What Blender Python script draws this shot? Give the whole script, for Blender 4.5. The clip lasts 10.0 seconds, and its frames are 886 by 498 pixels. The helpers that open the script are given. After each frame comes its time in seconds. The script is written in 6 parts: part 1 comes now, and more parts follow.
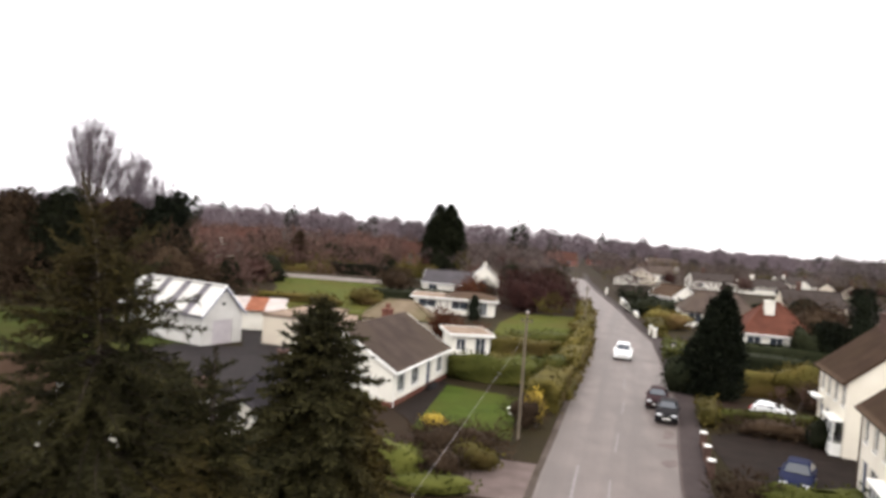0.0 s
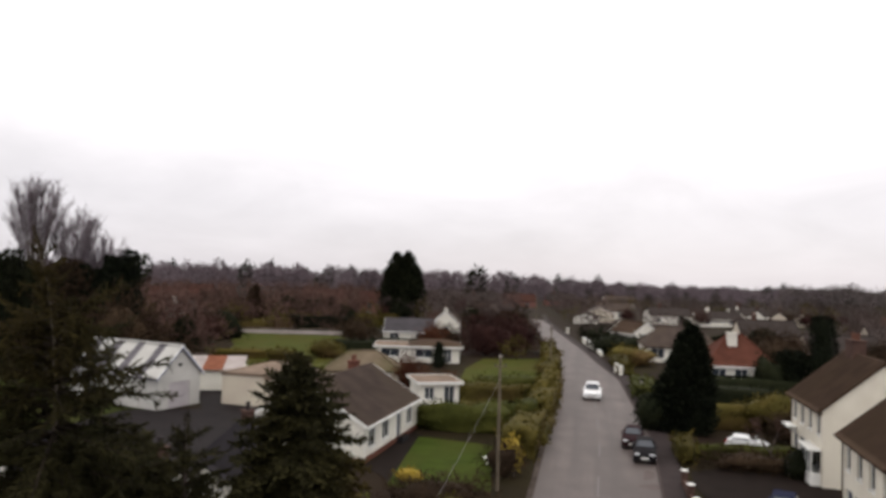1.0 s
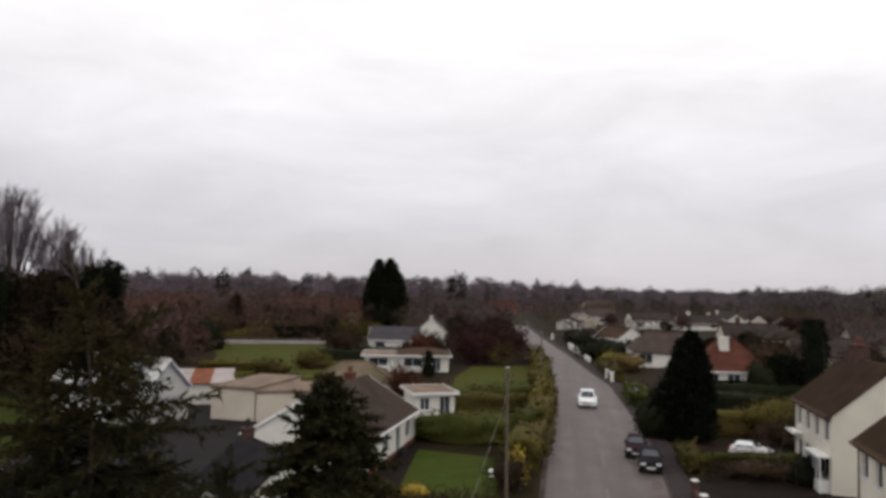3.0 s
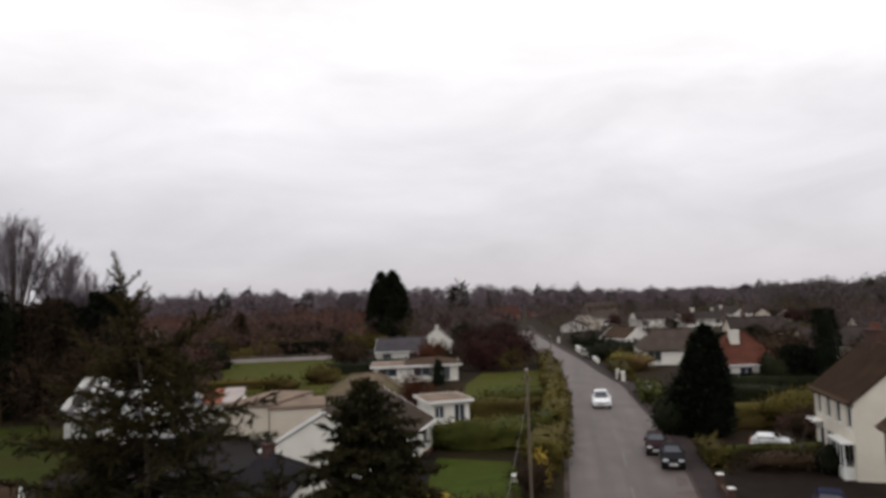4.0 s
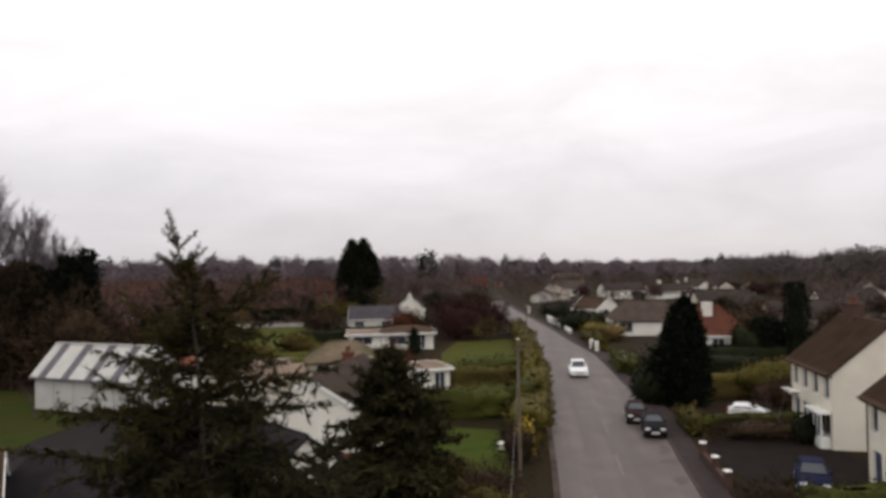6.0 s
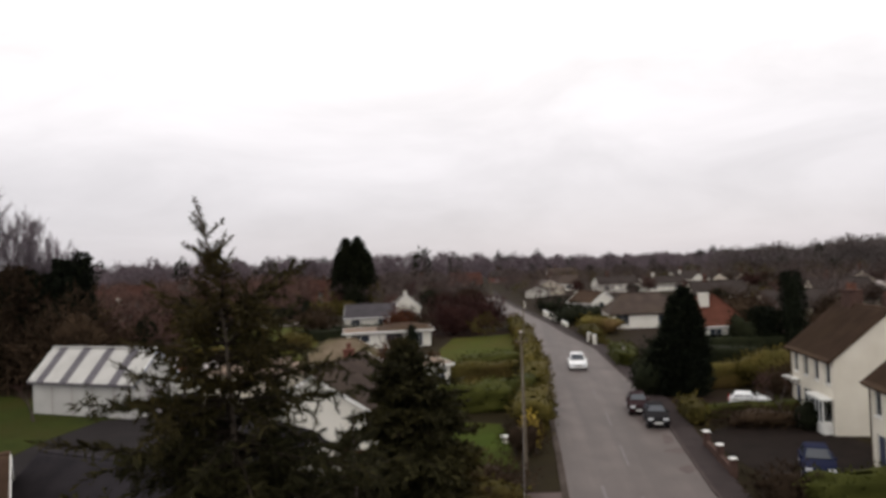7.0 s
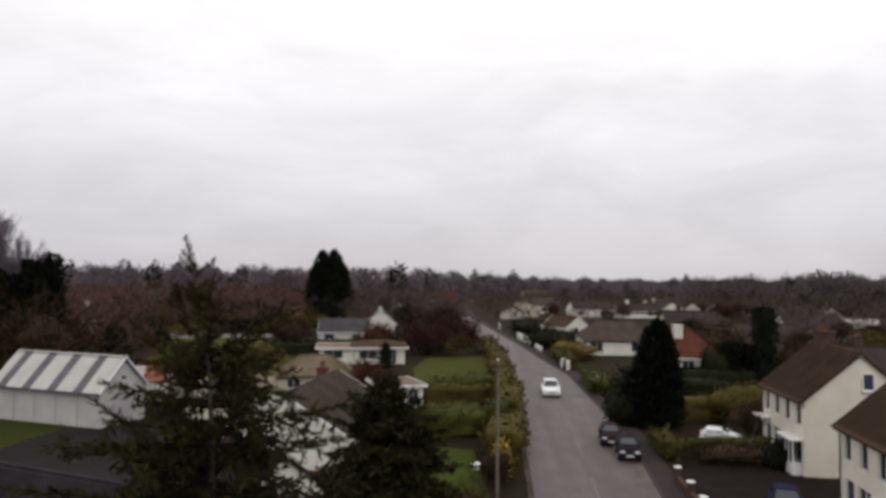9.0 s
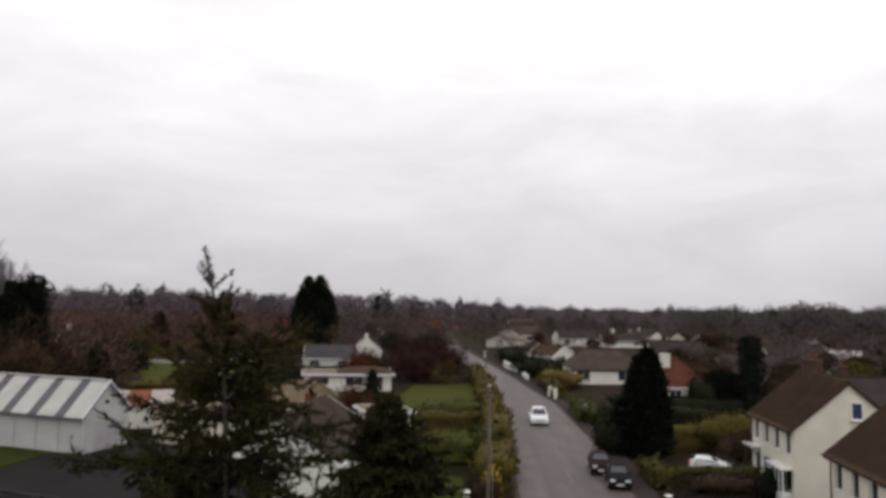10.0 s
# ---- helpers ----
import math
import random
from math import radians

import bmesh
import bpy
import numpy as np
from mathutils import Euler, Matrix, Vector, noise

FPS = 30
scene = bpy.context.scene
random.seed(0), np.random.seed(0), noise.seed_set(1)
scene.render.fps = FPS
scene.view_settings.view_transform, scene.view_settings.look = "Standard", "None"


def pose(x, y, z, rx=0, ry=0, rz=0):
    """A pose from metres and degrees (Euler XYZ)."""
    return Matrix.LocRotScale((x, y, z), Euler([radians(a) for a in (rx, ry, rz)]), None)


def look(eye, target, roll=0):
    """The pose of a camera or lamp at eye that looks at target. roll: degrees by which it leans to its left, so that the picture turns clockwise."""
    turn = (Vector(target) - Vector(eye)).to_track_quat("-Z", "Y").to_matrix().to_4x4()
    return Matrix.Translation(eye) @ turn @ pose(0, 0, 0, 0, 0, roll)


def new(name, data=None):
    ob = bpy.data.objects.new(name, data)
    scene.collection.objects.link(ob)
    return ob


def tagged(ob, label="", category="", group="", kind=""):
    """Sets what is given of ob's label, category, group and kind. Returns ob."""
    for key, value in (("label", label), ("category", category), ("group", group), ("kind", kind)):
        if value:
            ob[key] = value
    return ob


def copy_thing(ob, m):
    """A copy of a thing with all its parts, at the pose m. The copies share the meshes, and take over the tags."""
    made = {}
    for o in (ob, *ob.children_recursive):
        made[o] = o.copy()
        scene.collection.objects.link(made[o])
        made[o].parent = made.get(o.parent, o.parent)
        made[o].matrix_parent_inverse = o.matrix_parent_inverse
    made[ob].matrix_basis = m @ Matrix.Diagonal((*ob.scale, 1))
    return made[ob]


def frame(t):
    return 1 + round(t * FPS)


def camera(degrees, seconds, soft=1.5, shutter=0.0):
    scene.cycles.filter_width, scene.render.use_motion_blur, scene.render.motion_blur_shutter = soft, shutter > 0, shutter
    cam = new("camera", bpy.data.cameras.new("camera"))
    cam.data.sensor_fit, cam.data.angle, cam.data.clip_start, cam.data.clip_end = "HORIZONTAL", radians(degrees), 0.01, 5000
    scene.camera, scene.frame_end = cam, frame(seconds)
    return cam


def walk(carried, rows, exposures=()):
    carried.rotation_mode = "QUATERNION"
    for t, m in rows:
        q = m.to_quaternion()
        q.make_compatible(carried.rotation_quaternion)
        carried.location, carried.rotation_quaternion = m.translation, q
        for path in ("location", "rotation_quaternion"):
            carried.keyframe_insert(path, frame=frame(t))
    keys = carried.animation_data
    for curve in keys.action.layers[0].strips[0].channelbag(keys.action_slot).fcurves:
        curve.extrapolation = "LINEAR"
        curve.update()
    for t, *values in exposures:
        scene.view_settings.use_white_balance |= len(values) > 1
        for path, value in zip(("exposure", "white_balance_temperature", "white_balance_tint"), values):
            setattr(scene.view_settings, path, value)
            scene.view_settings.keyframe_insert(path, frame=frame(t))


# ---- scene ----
# ---------- camera ----------
cam = camera(64.00, 10.0, soft=3.5, shutter=0.5)
PATH = [
    (0.0, pose(2.550, -11.439, 11.969, 88.405, -4.294, 1.565)),
    (0.5, pose(2.184, -10.657, 11.949, 89.175, -4.402, -1.179)),
    (1.0, pose(1.888, -10.497, 11.864, 92.374, -1.653, -2.006)),
    (1.5, pose(1.490, -10.191, 12.068, 91.645, -0.858, -2.351)),
    (2.0, pose(1.143, -9.998, 12.060, 93.368, -0.784, -2.950)),
    (2.5, pose(0.737, -9.625, 12.095, 92.646, -2.028, -3.846)),
    (4.0, pose(-0.398, -9.083, 11.749, 93.737, 1.938, -3.869)),
    (4.5, pose(-0.881, -8.940, 11.885, 91.733, 0.544, -4.373)),
    (5.0, pose(-1.185, -8.756, 11.759, 91.377, -1.632, -4.974)),
    (5.5, pose(-1.482, -8.622, 11.778, 91.321, -0.369, -5.766)),
    (7.0, pose(-2.305, -8.361, 11.569, 90.976, 2.242, -7.230)),
    (7.5, pose(-2.349, -8.384, 11.516, 92.721, -0.479, -8.247)),
    (8.0, pose(-2.356, -8.281, 11.638, 91.897, -2.607, -8.713)),
    (8.5, pose(-2.366, -8.352, 11.875, 93.399, -2.674, -8.974)),
    (9.0, pose(-2.538, -8.147, 12.031, 92.232, -0.557, -9.184)),
    (9.5, pose(-2.761, -8.025, 11.940, 92.186, -0.600, -9.707)),
    (10.0, pose(-2.962, -8.092, 11.849, 94.505, -1.156, -10.418)),
]
walk(cam, PATH, exposures=[(0.0, 1.25, 6750, 10.8), (0.5, 0.64, 6750, 10.8), (1.0, 0.24, 6750, 10.8), (1.5, 0.05, 6700, 10.8), (2.5, -0.1, 6600, 10.8), (4.5, -0.12, 6600, 10.8),
                           (5.5, 0.05, 6750, 10.8), (7.5, 0.05, 6750, 10.8), (8.5, -0.08, 6600, 10.8), (10.0, -0.12, 6600, 10.8)])

# ---------- light ----------
world = bpy.data.worlds.new("overcast_sky")
scene.world = world
world.use_nodes = True
wn, wl = world.node_tree.nodes, world.node_tree.links
wn.clear()


def wnode(kind, **values):
    n = wn.new(kind)
    for key, value in values.items():
        n.inputs[key].default_value = value
    return n


coord = wn.new("ShaderNodeTexCoord")
split = wn.new("ShaderNodeSeparateXYZ")
wl.new(coord.outputs["Generated"], split.inputs[0])
# an overcast sky is about three times as bright overhead as at the horizon
rise = wn.new("ShaderNodeMapRange")
rise.inputs["From Min"].default_value, rise.inputs["From Max"].default_value = 0.0, 0.34
rise.inputs["To Min"].default_value, rise.inputs["To Max"].default_value = 0.66, 1.2
wl.new(split.outputs["Z"], rise.inputs["Value"])
stretch = wn.new("ShaderNodeMapping")
stretch.inputs["Scale"].default_value = (1.6, 1.6, 5.0)
wl.new(coord.outputs["Generated"], stretch.inputs["Vector"])
cloud = wnode("ShaderNodeTexNoise", Scale=2.2, Detail=6.0, Roughness=0.55, Distortion=0.4)
wl.new(stretch.outputs[0], cloud.inputs["Vector"])
cloudy = wn.new("ShaderNodeMapRange")
for k, val in (("From Min", 0.3), ("From Max", 0.7), ("To Min", 0.9), ("To Max", 1.12)):
    cloudy.inputs[k].default_value = val
wl.new(cloud.outputs["Fac"], cloudy.inputs["Value"])
power = wn.new("ShaderNodeMath")
power.operation = "MULTIPLY"
wl.new(rise.outputs[0], power.inputs[0])
wl.new(cloudy.outputs[0], power.inputs[1])
tone = wn.new("ShaderNodeMixRGB")
tone.inputs["Color1"].default_value = (0.93, 0.915, 1.0, 1)
tone.inputs["Color2"].default_value = (1.0, 0.985, 0.975, 1)
bright = wn.new("ShaderNodeMapRange")
bright.inputs["From Min"].default_value, bright.inputs["From Max"].default_value = 0.0, 0.45
wl.new(split.outputs["Z"], bright.inputs["Value"])
wl.new(bright.outputs[0], tone.inputs["Fac"])
veil = wn.new("ShaderNodeBackground")
wl.new(tone.outputs[0], veil.inputs["Color"])
wl.new(power.outputs[0], veil.inputs["Strength"])
blue = wn.new("ShaderNodeTexSky")
blue.sky_type = "NISHITA"
blue.sun_disc = False
blue.sun_elevation, blue.sun_rotation = radians(40), radians(20)
clear = wn.new("ShaderNodeBackground")
clear.inputs["Strength"].default_value = 0.08
wl.new(blue.outputs[0], clear.inputs["Color"])
both = wn.new("ShaderNodeMixShader")
both.inputs["Fac"].default_value = 0.92
wl.new(clear.outputs[0], both.inputs[1])
wl.new(veil.outputs[0], both.inputs[2])
out = wn.new("ShaderNodeOutputWorld")
wl.new(both.outputs[0], out.inputs["Surface"])

sun = new("sun", bpy.data.lights.new("sun", "SUN"))
sun.data.energy, sun.data.angle, sun.data.color = 0.5, radians(40), (1.0, 0.97, 0.92)
sun.matrix_world = look((0, 0, 60), (-14, 40, 0))


# ---------- materials ----------
def material(name, low, high, scale=4.0, rough=0.8, fine=40.0, bump=0.3, bump_scale=None, metal=0.0, island=0.0, spread=0.0, stretch_by=None, third=None):
    """Two tones mixed by coarse and fine noise, with fine relief; island and spread vary the tone from piece to piece and thing to thing."""
    m = bpy.data.materials.new(name)
    m.use_nodes = True
    n, l = m.node_tree.nodes, m.node_tree.links
    b = n["Principled BSDF"]
    b.inputs["Roughness"].default_value, b.inputs["Metallic"].default_value = rough, metal
    b.inputs["Specular IOR Level"].default_value = 0.3 if rough < 0.7 else 0.08
    tc = n.new("ShaderNodeTexCoord")
    vec = tc.outputs["Object"]
    if stretch_by:
        mp = n.new("ShaderNodeMapping")
        mp.inputs["Scale"].default_value = stretch_by
        l.new(vec, mp.inputs["Vector"])
        vec = mp.outputs[0]
    a, f = n.new("ShaderNodeTexNoise"), n.new("ShaderNodeTexNoise")
    a.inputs["Scale"].default_value, f.inputs["Scale"].default_value = scale, fine
    a.inputs["Detail"].default_value = f.inputs["Detail"].default_value = 4
    l.new(vec, a.inputs["Vector"]), l.new(vec, f.inputs["Vector"])
    add = n.new("ShaderNodeMath")
    add.operation = "MULTIPLY_ADD"
    add.inputs[1].default_value = 0.4
    l.new(f.outputs["Fac"], add.inputs[0]), l.new(a.outputs["Fac"], add.inputs[2])
    rng = n.new("ShaderNodeMapRange")
    for k, val in (("From Min", 0.45), ("From Max", 0.95)):
        rng.inputs[k].default_value = val
    l.new(add.outputs[0], rng.inputs["Value"])
    mix = n.new("ShaderNodeMixRGB")
    mix.inputs["Color1"].default_value, mix.inputs["Color2"].default_value = (*low, 1), (*high, 1)
    l.new(rng.outputs[0], mix.inputs["Fac"])
    col = mix.outputs[0]
    if third:
        wide = n.new("ShaderNodeTexNoise")
        wide.inputs["Scale"].default_value = scale * 0.22
        wide.inputs["Detail"].default_value = 3
        l.new(tc.outputs["Object"], wide.inputs["Vector"])
        r3 = n.new("ShaderNodeMapRange")
        r3.inputs["From Min"].default_value, r3.inputs["From Max"].default_value = 0.45, 0.62
        l.new(wide.outputs["Fac"], r3.inputs["Value"])
        m3 = n.new("ShaderNodeMixRGB")
        m3.inputs["Color2"].default_value = (*third, 1)
        l.new(r3.outputs[0], m3.inputs["Fac"]), l.new(col, m3.inputs["Color1"])
        col = m3.outputs[0]
    for amount, node, socket in ((island, "ShaderNodeNewGeometry", "Random Per Island"), (spread, "ShaderNodeObjectInfo", "Random")):
        if amount:
            g = n.new(node)
            r = n.new("ShaderNodeMapRange")
            r.inputs["To Min"].default_value, r.inputs["To Max"].default_value = 1 - amount, 1 + amount
            l.new(g.outputs[socket], r.inputs["Value"])
            h = n.new("ShaderNodeHueSaturation")
            l.new(r.outputs[0], h.inputs["Value"]), l.new(col, h.inputs["Color"])
            col = h.outputs[0]
    l.new(col, b.inputs["Base Color"])
    if bump:
        bp = n.new("ShaderNodeBump")
        bp.inputs["Strength"].default_value, bp.inputs["Distance"].default_value = bump, 0.02
        l.new(f.outputs["Fac"], bp.inputs["Height"]), l.new(bp.outputs[0], b.inputs["Normal"])
    return m


def glassy(name, tint, rough=0.08):
    m = bpy.data.materials.new(name)
    m.use_nodes = True
    b = m.node_tree.nodes["Principled BSDF"]
    b.inputs["Base Color"].default_value, b.inputs["Roughness"].default_value = (*tint, 1), rough
    b.inputs["Specular IOR Level"].default_value = 0.5
    return m


def road_material():
    """Asphalt with wear running along the road, blotches and fine grain."""
    m = bpy.data.materials.new("worn_asphalt")
    m.use_nodes = True
    n, l = m.node_tree.nodes, m.node_tree.links
    b = n["Principled BSDF"]
    b.inputs["Roughness"].default_value, b.inputs["Specular IOR Level"].default_value = 0.62, 0.35
    tc = n.new("ShaderNodeTexCoord")

    def layer(scale, turn, size, detail, lo, hi):
        mp = n.new("ShaderNodeMapping")
        mp.vector_type = "TEXTURE"
        mp.inputs["Rotation"].default_value, mp.inputs["Scale"].default_value = (0, 0, radians(-turn)), tuple(1 / v for v in size)
        l.new(tc.outputs["Object"], mp.inputs["Vector"])
        t = n.new("ShaderNodeTexNoise")
        t.inputs["Scale"].default_value, t.inputs["Detail"].default_value = scale, detail
        l.new(mp.outputs[0], t.inputs["Vector"])
        r = n.new("ShaderNodeMapRange")
        r.inputs["From Min"].default_value, r.inputs["From Max"].default_value = lo, hi
        l.new(t.outputs["Fac"], r.inputs["Value"])
        return r.outputs[0], t.outputs["Fac"]
    streak, _ = layer(1.0, 13.5, (0.75, 0.035, 1), 4, 0.36, 0.64)
    blotch, _ = layer(0.45, 0, (1, 0.7, 1), 5, 0.35, 0.68)
    grain, height = layer(24.0, 0, (1, 1, 1), 3, 0.3, 0.7)
    col = None
    for fac, share, tint in ((streak, 1.0, (0.1258, 0.09998, 0.09486)), (blotch, 0.8, (0.0625, 0.04976, 0.04697)), (grain, 0.2, (0.1123, 0.08956, 0.08556))):
        mx = n.new("ShaderNodeMixRGB")
        mx.inputs["Color2"].default_value = (*tint, 1)
        k = n.new("ShaderNodeMath")
        k.operation = "MULTIPLY"
        k.inputs[1].default_value = share
        l.new(fac, k.inputs[0]), l.new(k.outputs[0], mx.inputs["Fac"])
        if col:
            l.new(col, mx.inputs["Color1"])
        else:
            mx.inputs["Color1"].default_value = (0.0763, 0.0618, 0.0588, 1)
        col = mx.outputs[0]
    l.new(col, b.inputs["Base Color"])
    bp = n.new("ShaderNodeBump")
    bp.inputs["Strength"].default_value, bp.inputs["Distance"].default_value = 0.3, 0.02
    l.new(height, bp.inputs["Height"]), l.new(bp.outputs[0], b.inputs["Normal"])
    return m


